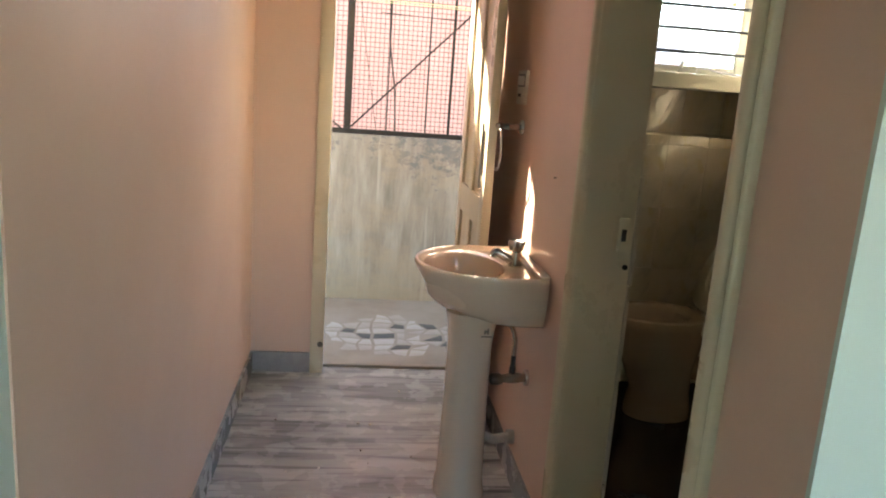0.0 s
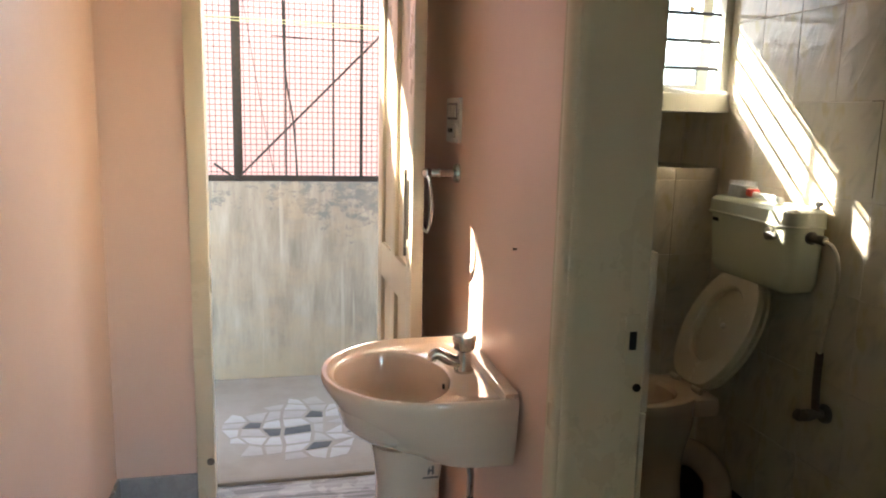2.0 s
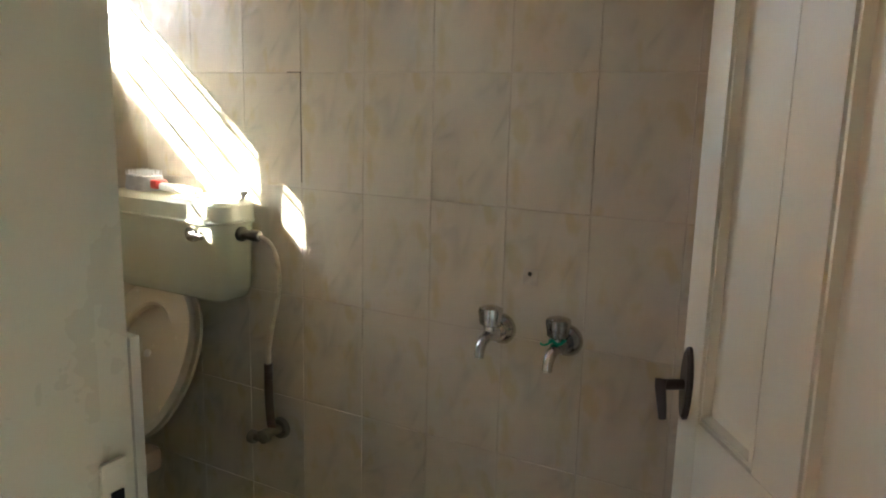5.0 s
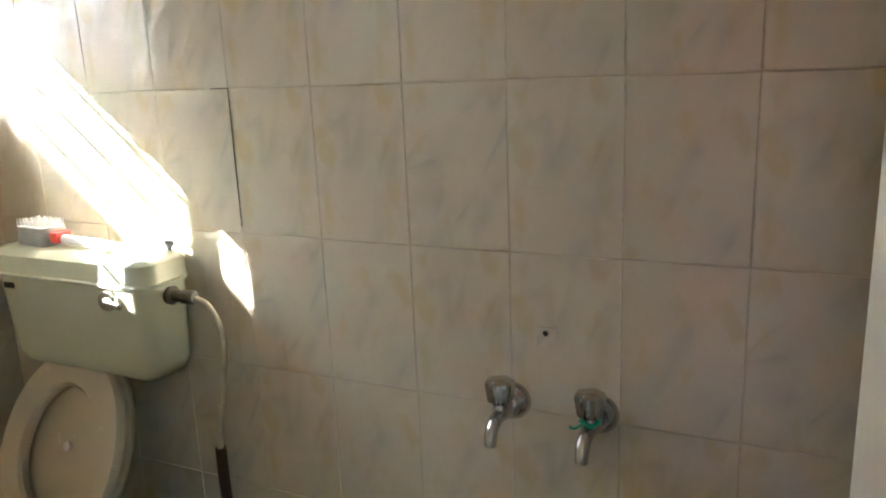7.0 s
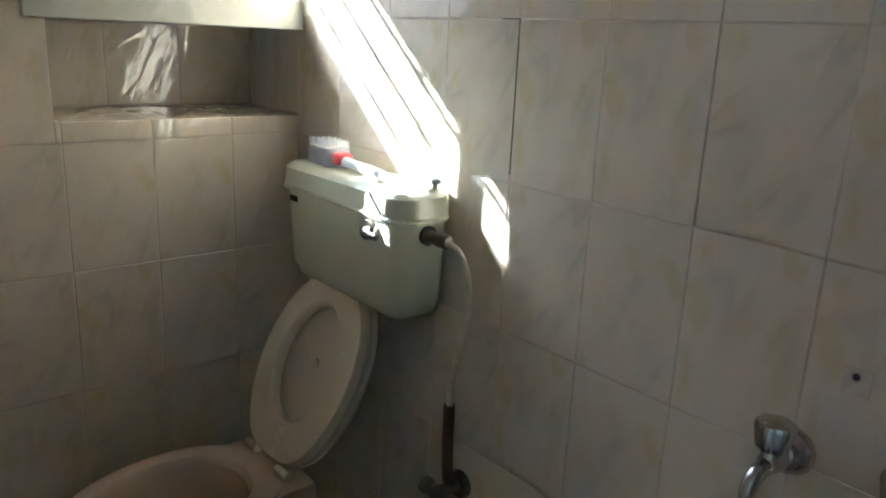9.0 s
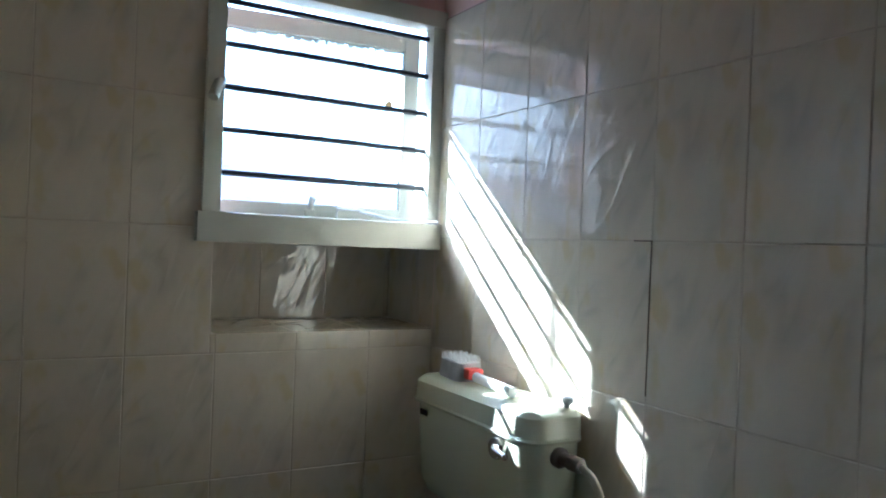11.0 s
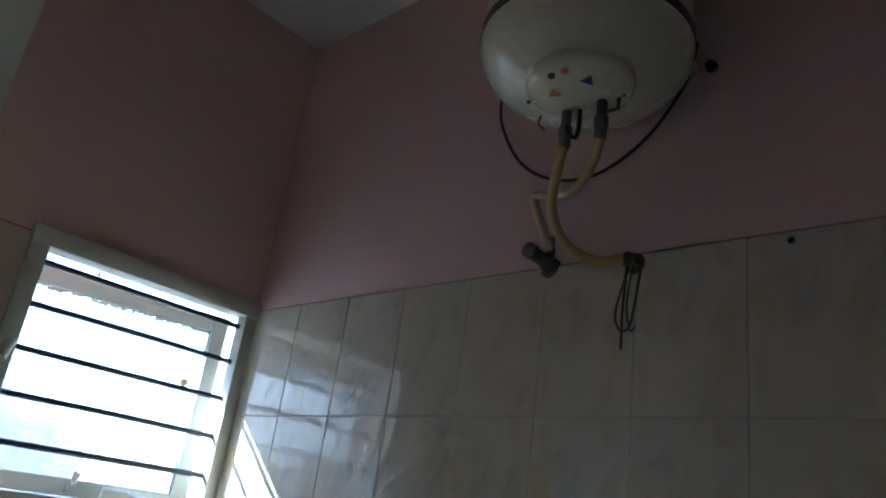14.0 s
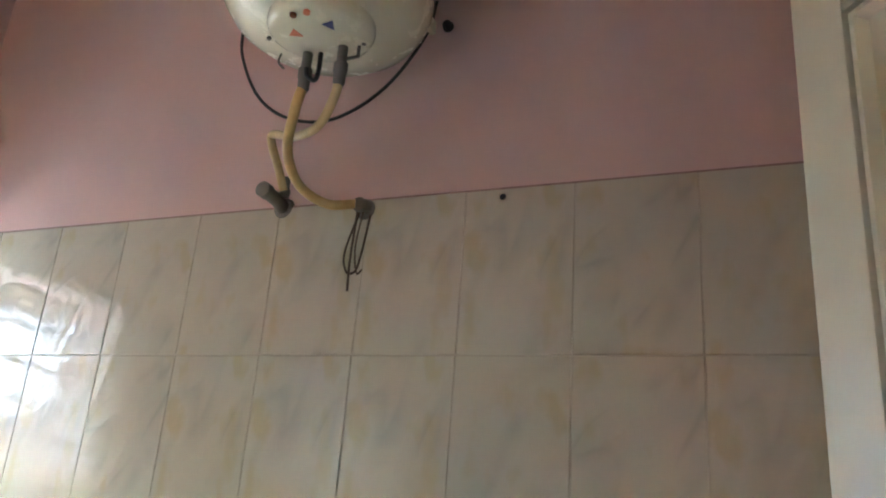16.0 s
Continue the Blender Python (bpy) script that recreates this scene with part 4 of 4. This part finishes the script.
hose = thing("cistern_hose", (1.868, 2.60, 1.05), "cream inlet hose with a grimy brown end, on the tiles", "hose")
part("upper_hose", tube([(0, -0.015, 0.003), (0.004, -0.045, -0.012), (0.010, -0.065, -0.06), (0.016, -0.062, -0.14), (0.02, -0.035, -0.24), (0.025, -0.015, -0.31), (0.03, -0.008, -0.365)], 0.0072, 12), HOSE_CREAM, hose)
part("lower_hose", tube([(0.03, -0.008, -0.36), (0.032, -0.006, -0.45), (0.035, -0.008, -0.53), (0.038, -0.012, -0.56)], 0.0125, 12), HOSE_BROWN, hose)
stop = thing("stop_valve", (1.94, 2.585, 0.485), "grimy dark stop valve on the tiled wall", "valve")
part("flange", lathe([(0.028, -0.014), (0.032, -0.006), (0.032, 0.0)], 18, axis="X"), DULL_METAL, stop)
part("body", tube([(-0.005, 0, 0), (-0.04, 0, 0.002), (-0.06, 0, 0.004)], 0.014, 12, 3), DULL_METAL, stop)
part("knob", lathe([(0.012, -0.085), (0.02, -0.08), (0.02, -0.062), (0.012, -0.056)], 14, axis="X"), DULL_METAL, stop)
part("branch", tube([(-0.03, 0, 0.0), (-0.032, 0.045, -0.03), (-0.032, 0.075, -0.035)], 0.012, 12, 4), DULL_METAL, stop)
part("branch_cap", lathe([(0.018, 0.07), (0.02, 0.075), (0.02, 0.09)], 12, (-0.032, 0, -0.036), "Y"), DULL_METAL, stop)

brush = thing("cleaning_brush", pose(1.866, 3.03, 1.148, 0, 0, -6), "grey cleaning brush with white bristles, on the cistern", "brush")
part("block", loft([rounded_box(-0.034, 0.034, -0.055, 0.055, 0.02, 0.0), rounded_box(-0.036, 0.036, -0.057, 0.057, 0.02, 0.006), rounded_box(-0.033, 0.033, -0.054, 0.054, 0.02, 0.042), rounded_box(-0.030, 0.030, -0.05, 0.05, 0.02, 0.044)]), GREY_PLASTIC, brush)
bm = bmesh.new()
rng = random.Random(2)
for i in range(8):
    for j in range(13):
        x, y = -0.026 + i * 0.0075, -0.048 + j * 0.008
        a, b = rng.uniform(-0.004, 0.004), rng.uniform(-0.004, 0.004)
        made = bmesh.ops.create_cone(bm, segments=4, radius1=0.0018, radius2=0.001, depth=0.016, matrix=Matrix.Translation((x + a / 2, y + b / 2, 0.05)) @ Euler((b * 20, a * 20, 0)).to_matrix().to_4x4())
tagged(part("bristles", bm, WHITE_PLASTIC, brush, "white bristles"), kind="stuff")
part("neck", boxes((-0.02, 0.02, -0.085, -0.055, 0.008, 0.034), bevel=0.006), RED_PLASTIC, brush, "red plastic neck")
part("handle", tube([(0, -0.08, 0.016), (0.002, -0.16, 0.014), (0.004, -0.25, 0.012)], 0.011, 12, 4), WHITE_PLASTIC, brush, "white handle")


# ---- wall taps ----
def bib_tap(y, z, tie):
    t = thing("wall_tap", (1.94, y, z), "chrome bib tap on the tiled wall" + (" tied with green twine" if tie else ""), "tap", "taps on the tiled wall")
    part("flange", lathe([(0.024, -0.022), (0.033, -0.013), (0.037, -0.003), (0.037, 0.0)], 26, axis="X"), CHROME, t)
    part("body", tube([(-0.01, 0, 0), (-0.045, 0, 0.0), (-0.075, 0, 0.002)], lambda u: 0.013 + 0.005 * math.sin(3.1 * u), 16, 5), CHROME, t)
    part("spout", tube([(-0.068, 0.0, 0.0), (-0.090, 0.002, -0.008), (-0.104, 0.003, -0.024), (-0.107, 0.003, -0.043)], lambda u: 0.013 - 0.002 * u, 14, 5), CHROME, t)
    part("neck", lathe([(0.013, 0.0), (0.014, 0.02), (0.011, 0.026)], 16, (-0.062, 0, 0)), CHROME, t)
    ring = []
    for r, h in ((0.014, 0.020), (0.022, 0.025), (0.0265, 0.056), (0.025, 0.063), (0.013, 0.067)):
        ring.append([(-0.062 + r * (1 + 0.06 * math.cos(6 * a)) * math.cos(a), r * (1 + 0.06 * math.cos(6 * a)) * math.sin(a), h) for a in (2 * math.pi * i / 36 for i in range(36))])
    part("knob", loft(ring), CHROME, t)
    if tie:
        part("twine", joined(tube([(-0.062 + 0.017 * math.cos(a), 0.017 * math.sin(a), 0.014 + 0.003 * math.sin(3 * a)) for a in (2 * math.pi * i / 18 for i in range(19))], 0.003, 6, 0),
                             tube([(-0.078, 0.008, 0.014), (-0.088, 0.02, 0.008), (-0.092, 0.028, 0.012)], 0.0025, 6, 3)), GREEN_TIE, t, "green twine")
    return t


bib_tap(1.900, 0.900, False)
bib_tap(1.737, 0.900, True)

for y, z in ((1.832, 1.033), (1.828, 2.063)):
    p = thing("wall_plug", (1.94, y, z), "drilled hole in a smear of grey putty on the tiles" if z < 1.5 else "small drilled hole near the top of the tiles", "wall plug", "plugged holes in the tiles")
    if z < 1.5:
        part("putty", boxes((-0.0022, 0, -0.018, 0.018, -0.02, 0.018), bevel=0.0008), OLD_PUTTY, p)
    part("hole", lathe([(0.0045, -0.0035), (0.006, -0.0005)], 12, (0, 0.002, 0.006), "X"), HOLE_DARK, p)


# ---- water heater ----
def water_heater():
    cx, cy = 1.735, 2.112
    h = thing("water_heater", (cx, cy, 0), "ivory cylindrical water heater with a dark band, on the wall", "water heater")
    part("tank", lathe([(0.18, 2.42), (0.187, 2.44), (0.187, 2.90), (0.17, 2.935), (0.10, 2.955)], 48), HEATER_IVORY, h)
    part("band", lathe([(0.1885, 2.402), (0.193, 2.404), (0.193, 2.422), (0.1885, 2.424)], 48), BLACK_PLASTIC, h, "dark band")
    part("bottom_cover", lathe([(0.02, 2.302), (0.085, 2.302), (0.098, 2.306), (0.135, 2.318), (0.165, 2.340), (0.183, 2.366), (0.191, 2.392), (0.191, 2.412)], 48), HEATER_IVORY, h, "domed ivory cover")
    # pod with the lamps and the printed arrows
    pod = []
    for z, k in ((2.312, 1.0), (2.300, 1.0), (2.292, 0.96), (2.288, 0.88)):
        pod.append([(-0.04 + 0.09 * k * math.cos(a), -0.022 + 0.094 * k * math.sin(a), z) for a in (2 * math.pi * i / 36 for i in range(36))])
    p = part("service_pod", loft(pod), HEATER_IVORY, h)
    for dy, m in ((-0.012, BROWN_PRINT), (-0.038, ORANGE_PRINT)):
        part("indicator_lamp", lathe([(0.0058, 2.283), (0.0062, 2.290)], 14, (-0.110, dy, 0)), m, p, "small round lamp")
    for pts, m in ((((-0.060, 0.028), (-0.050, 0.006), (-0.074, 0.011)), ORANGE_PRINT), (((-0.072, -0.044), (-0.052, -0.056), (-0.075, -0.066)), BLUE_PLASTIC)):
        part("arrow_mark", loft([[(x, y, 2.2862) for x, y in pts], [(x, y, 2.2885) for x, y in pts]]), m, p, "printed triangle")
    for x, y in ((-0.06, 0.07), (-0.07, -0.06), (-0.0, -0.085)):
        part("screw", lathe([(0.004, 2.2865), (0.004, 2.291)], 8, (x, y, 0)), DULL_METAL, p)
    for dy in (0.028, -0.044):
        part("pipe_nipple", lathe([(0.008, 2.212), (0.0105, 2.217), (0.0105, 2.235), (0.0125, 2.238), (0.0125, 2.255), (0.009, 2.259), (0.009, 2.29)], 12, (0.0, dy, 0)), DULL_METAL, h, "dull metal nipple")
    part("hook", tube([(0.005, 0.004, 2.29), (0.005, 0.004, 2.25), (-0.004, 0.004, 2.228), (-0.016, 0.012, 2.232), (-0.018, 0.014, 2.246)], 0.0042, 8), BLACK_PLASTIC, h)
    part("wire_clip", tube([(-0.01, 0.078, 2.29), (-0.012, 0.08, 2.272), (-0.004, 0.072, 2.262)], 0.002, 6, 3), DULL_METAL, h)
    part("lug", boxes((-0.002, 0.002, -0.078, -0.050, 2.262, 2.266), (-0.002, 0.002, -0.078, -0.074, 2.266, 2.285)), DULL_METAL, h)
    for z in (2.437, 2.65):
        part("bracket", boxes((0.15, 0.208, -0.12, 0.12, z, z + 0.028)), HEATER_IVORY, h)
    return h


water_heater()
for y, z in ((1.965, 2.45), (1.965, 2.664)):
    b = thing("wall_bolt", (1.946, y, z), "dark bolt end in the pink wall beside the heater", "bolt", "bolts beside the heater")
    part("nut", lathe([(0.007, -0.016), (0.009, -0.014), (0.009, -0.006), (0.012, -0.004), (0.012, 0)], 8, axis="X"), IRON, b)

amber = thing("heater_hose", (1.735, 2.140, 2.215), "amber hose from the heater to a wall elbow", "hose")
part("tube", tube([(0, 0, 0.01), (0.002, 0.012, -0.04), (0.05, 0.05, -0.09), (0.115, 0.06, -0.128), (0.16, 0.025, -0.15), (0.178, -0.028, -0.148)], 0.0095, 12), HOSE_AMBER, amber)
pale = thing("heater_hose", (1.735, 2.068, 2.215), "kinked yellowed hose from the heater to a valve", "hose")
part("tube", tube([(0, 0, 0.01), (0.004, 0.008, -0.022), (0.03, 0.05, -0.058), (0.07, 0.125, -0.05), (0.11, 0.205, -0.016), (0.12, 0.214, -0.03), (0.145, 0.207, -0.075), (0.165, 0.203, -0.112)], 0.0085, 12), HOSE_PALE, pale)
av = thing("heater_valve", (1.946, 2.295, 2.093), "dull grey angle valve on the pink wall", "valve")
part("body", tube([(0, 0, -0.01), (-0.03, 0.002, 0.0), (-0.055, 0.008, 0.006)], 0.014, 12, 3), DULL_METAL, av)
part("flange", lathe([(0.02, -0.008), (0.024, 0.0)], 14, (0, 0, -0.01), "X"), DULL_METAL, av)
part("knob", lathe([(0.010, -0.074), (0.016, -0.071), (0.0165, -0.054), (0.010, -0.047)], 16, (0, 0.008, 0.007), "X"), DULL_METAL, av)
part("nozzle", lathe([(0.010, 0.0), (0.012, 0.012), (0.009, 0.018), (0.009, 0.04)], 10, (-0.03, -0.015, 0.005)), DULL_METAL, av)
el = thing("wall_elbow", (1.94, 2.105, 2.066), "dark metal elbow on the tiles with loose wires", "pipe fitting")
part("body", joined(lathe([(0.018, -0.006), (0.021, 0.0)], 14, axis="X"), lathe([(0.014, -0.03), (0.015, -0.004)], 12, axis="X"), boxes((-0.03, -0.008, -0.016, 0.012, -0.010, 0.010), bevel=0.004)), DULL_METAL, el)
part("wire", tube([(-0.02, 0.0, -0.01), (-0.018, 0.024, -0.09), (-0.014, 0.02, -0.125), (-0.012, 0.006, -0.13), (-0.014, -0.006, -0.11), (-0.018, -0.022, -0.02)], 0.0022, 7), HOSE_BROWN, el, "looped brown wire")
part("wire", tube([(-0.022, 0.004, -0.01), (-0.016, 0.012, -0.10), (-0.014, 0.012, -0.165)], 0.0024, 7), HOSE_BROWN, el, "hanging brown wire")
part("wire", tube([(-0.018, -0.006, -0.01), (-0.016, 0.004, -0.08), (-0.012, -0.002, -0.13), (-0.014, -0.014, -0.125)], 0.0018, 7), HOSE_BROWN, el, "hanging brown wire")
cable = thing("power_cable", (1.943, 2.2, 2.4), "black cable hanging in a loop below the heater", "cable")
part("cable", tube([(-0.008, 0.275, 0.14), (-0.008, 0.262, 0.06), (-0.008, 0.20, -0.05), (-0.008, 0.11, -0.115), (-0.008, 0.0, -0.13), (-0.008, -0.11, -0.075), (-0.008, -0.19, 0.03), (-0.02, -0.215, 0.10)], 0.0035, 8), BLACK_PLASTIC, cable)
part("clip", boxes((-0.014, 0.003, 0.265, 0.285, 0.135, 0.152), bevel=0.002), PUTTY, cable)

# ---- broken marble let into the balcony floor ----
rng = random.Random(11)
NX, NY = 8, 8
gx, gy, sx, sy = -0.04, 3.56, 0.092, 0.088
grid = [[(gx + i * sx + rng.uniform(-0.03, 0.03), gy + j * sy + rng.uniform(-0.028, 0.028)) for i in range(NX + 1)] for j in range(NY + 1)]
for j in range(NY):
    for i in range(NX):
        far = abs(i - NX / 2 + 0.5) / (NX / 2) + abs(j - NY / 2 + 0.5) / (NY / 2)
        if far > 1.25 + rng.uniform(-0.2, 0.25):
            continue
        quad = [grid[j][i], grid[j][i + 1], grid[j + 1][i + 1], grid[j + 1][i]]
        cx, cy = sum(q[0] for q in quad) / 4, sum(q[1] for q in quad) / 4
        quad = [(x - cx, y - cy) for x, y in quad]
        if rng.random() < 0.25:
            quad = quad[:3]
        outer = [(x * 0.84, y * 0.84, -0.004) for x, y in quad]
        inner = [(x * 0.82, y * 0.82, 0.0005) for x, y in quad]
        dark = rng.random() < 0.2
        me = mesh_of("stone_chip", loft([outer, inner]), CHIPS[2] if dark else CHIPS[0 if rng.random() < 0.6 else 1])
        ob = new("stone_chip", me)
        ob.location = (cx, cy, -0.005)
        ob.parent = bpy.data.objects["balcony_floor"]

# ---- bathroom tiles, each a piece of its wall ----
def tile_mesh(w, h):
    bm = bmesh.new()
    t, e = 0.006, 0.0012
    rings = [[(0, 0, 0), (w, 0, 0), (w, 0, h), (0, 0, h)], [(0, -t + e, 0), (w, -t + e, 0), (w, -t + e, h), (0, -t + e, h)], [(e, -t, e), (w - e, -t, e), (w - e, -t, h - e), (e, -t, h - e)]]
    b = loft(rings, True, True)
    for f in b.faces:
        f.smooth = False
    me = bpy.data.meshes.new("tile")
    b.to_mesh(me)
    b.free()
    me.materials.append(TILE)
    return me


TILE_CACHE = {}


def lay(parent, m, u0, u1, z0, z1, uo, zo, blocked=()):
    """Tiles of 0.2 by 0.3 m on a wall: u runs along the wall, m sets its place, joints at uo and zo; blocked holds openings."""
    joint = 0.0009
    back = bpy.data.objects[parent]
    rng = random.Random(len(parent))
    i0, i1 = math.floor((u0 - uo) / 0.2), math.ceil((u1 - uo) / 0.2)
    j0, j1 = math.floor((z0 - zo) / 0.3), math.ceil((z1 - zo) / 0.3)
    for j in range(j0, j1):
        for i in range(i0, i1):
            cells = [(max(u0, uo + i * 0.2), min(u1, uo + i * 0.2 + 0.2), max(z0, zo + j * 0.3), min(z1, zo + j * 0.3 + 0.3))]
            for bu0, bu1, bz0, bz1 in blocked:
                rest = []
                for a, b, c, d in cells:
                    if a >= bu1 or b <= bu0 or c >= bz1 or d <= bz0:
                        rest.append((a, b, c, d))
                        continue
                    if a < bu0:
                        rest.append((a, bu0, c, d))
                    if b > bu1:
                        rest.append((bu1, b, c, d))
                    if c < bz0:
                        rest.append((max(a, bu0), min(b, bu1), c, bz0))
                    if d > bz1:
                        rest.append((max(a, bu0), min(b, bu1), bz1, d))
                cells = rest
            for a, b, c, d in cells:
                w, h = round(b - a - 2 * joint, 4), round(d - c - 2 * joint, 4)
                if w < 0.01 or h < 0.01:
                    continue
                if (w, h) not in TILE_CACHE:
                    TILE_CACHE[(w, h)] = tile_mesh(w, h)
                ob = new("tile", TILE_CACHE[(w, h)])
                ob.parent = back
                tilt = rng.uniform(-0.12, 0.12)
                ob.matrix_basis = m @ Matrix.Translation((a + joint, 0, c + joint)) @ pose(0, 0, 0, rng.uniform(-0.15, 0.15), 0, tilt)


# grout beds behind the tiles
structure("grout_east", boxes((XB1 - 0.0045, XB1, 0.897, 3.31, -0.012, TILE_TOP - 0.002)), GROUT, "dirty grout behind the tiles")
structure("grout_west", boxes((XB0, XB0 + 0.0045, 1.85, 3.31, -0.012, TILE_TOP - 0.002)), GROUT, "dirty grout behind the tiles")
structure("grout_south", boxes((XB0 + 0.003, XB1 - 0.003, 0.894, 0.8985, -0.012, TILE_TOP - 0.002)), GROUT, "dirty grout behind the tiles")
structure("grout_north", boxes((XB0 + 0.003, 1.34, YW - 0.0045, YW, -0.012, TILE_TOP - 0.002), (1.34, XB1 - 0.003, YW - 0.0045, YW, -0.012, 1.2235),
                               (1.34, 1.968, YW, 3.6445, 1.226, 1.2305), (1.34, 1.9655, 3.6415, 3.646, 1.2285, 1.45), (1.9655, 1.97, 3.318, 3.6415, 1.2285, 1.45)), GROUT, "dirty grout behind the tiles")
ZO = 0.285
# tile u axis along the wall; the tile's face looks along its local -y
lay("grout_east", pose(XB1, 0, 0, 0, 0, -90), -3.308, -0.90, -0.012, TILE_TOP, -2.5, ZO)
lay("grout_north", pose(0, YW, 0), XB0 + 0.006, 1.94, -0.012, TILE_TOP, 1.15, ZO, blocked=((1.338, 1.97, 1.232, 2.2),))
lay("grout_north", pose(0, 3.646, 0), 1.345, 1.963, 1.233, 1.449, 1.15, 1.233)
lay("grout_north", pose(1.97, 0, 0, 0, 0, -90), -3.638, -3.322, 1.233, 1.449, -3.64, 1.233)
lay("grout_north", Matrix.Translation((0, 3.309, 1.2255)) @ pose(0, 0, 0, -90, 0, 0), 1.342, 1.963, 0.0, 0.328, 1.15, 0.03)
lay("grout_west", pose(XB0, 0, 0, 0, 0, 90), 1.852, 3.306, -0.012, TILE_TOP, 1.9, ZO)
lay("grout_south", pose(0, 0.894, 0, 0, 0, 180), -1.938, -0.84, -0.012, TILE_TOP, -1.95, ZO)

# ---- small wear and dirt ----
crack = structure("joint_crack", boxes((1.9385, 1.9402, 2.4992, 2.5008, 1.20, 1.486), (1.9385, 1.9402, 2.4985, 2.545, 1.4845, 1.487)), HOSE_BROWN, "opened dark joint between two tiles")
rng = random.Random(21)
for i in range(14):
    x, y = rng.uniform(-0.3, 0.35), rng.uniform(1.7, 3.25)
    k = rng.uniform(0.002, 0.006)
    c = thing("plaster_crumb", (x, y, 0), "tiny plaster crumb on the marble floor", "crumb", "crumbs on the floor")
    part("crumb", loft([[(k * math.cos(a) * rng.uniform(0.7, 1.2), k * math.sin(a), z) for a in (2 * math.pi * j / 6 for j in range(6))] for z in (0.0, k * 0.6, k)]), HOSE_BROWN if i % 3 == 0 else PUTTY, c)

# dark strip that stands for the shadow line and paint rim above the tiles
RIM_SHADOW = plain("dark pink paint rim and shadow line", (0.33, 0.20, 0.18), 0.8)
structure("trim_tile_top_east", boxes((XB1 - 0.0035, XB1, 0.90, 3.308, TILE_TOP - 0.001, TILE_TOP + 0.003)), RIM_SHADOW, "dark strip for the paint rim and shadow line above the tiles")
structure("trim_tile_top_north", boxes((XB0 + 0.006, 1.304, YW - 0.0035, YW, TILE_TOP - 0.001, TILE_TOP + 0.003)), RIM_SHADOW, "dark strip for the paint rim and shadow line above the tiles")
# tile ends that stand out past the jamb of the bathroom door
rng = random.Random(4)
for k in range(4):
    z0 = ZO - 0.3 + 0.3 * k
    piece = part("tile_end", boxes((0.843, 0.8535 + rng.uniform(-0.001, 0.001), 1.781 + rng.uniform(-0.002, 0.002), 1.851, max(z0, -0.011) + 0.0012, z0 + 0.2985), bevel=0.001), GROUT, bpy.data.objects["grout_west"], "cream broken tile end")
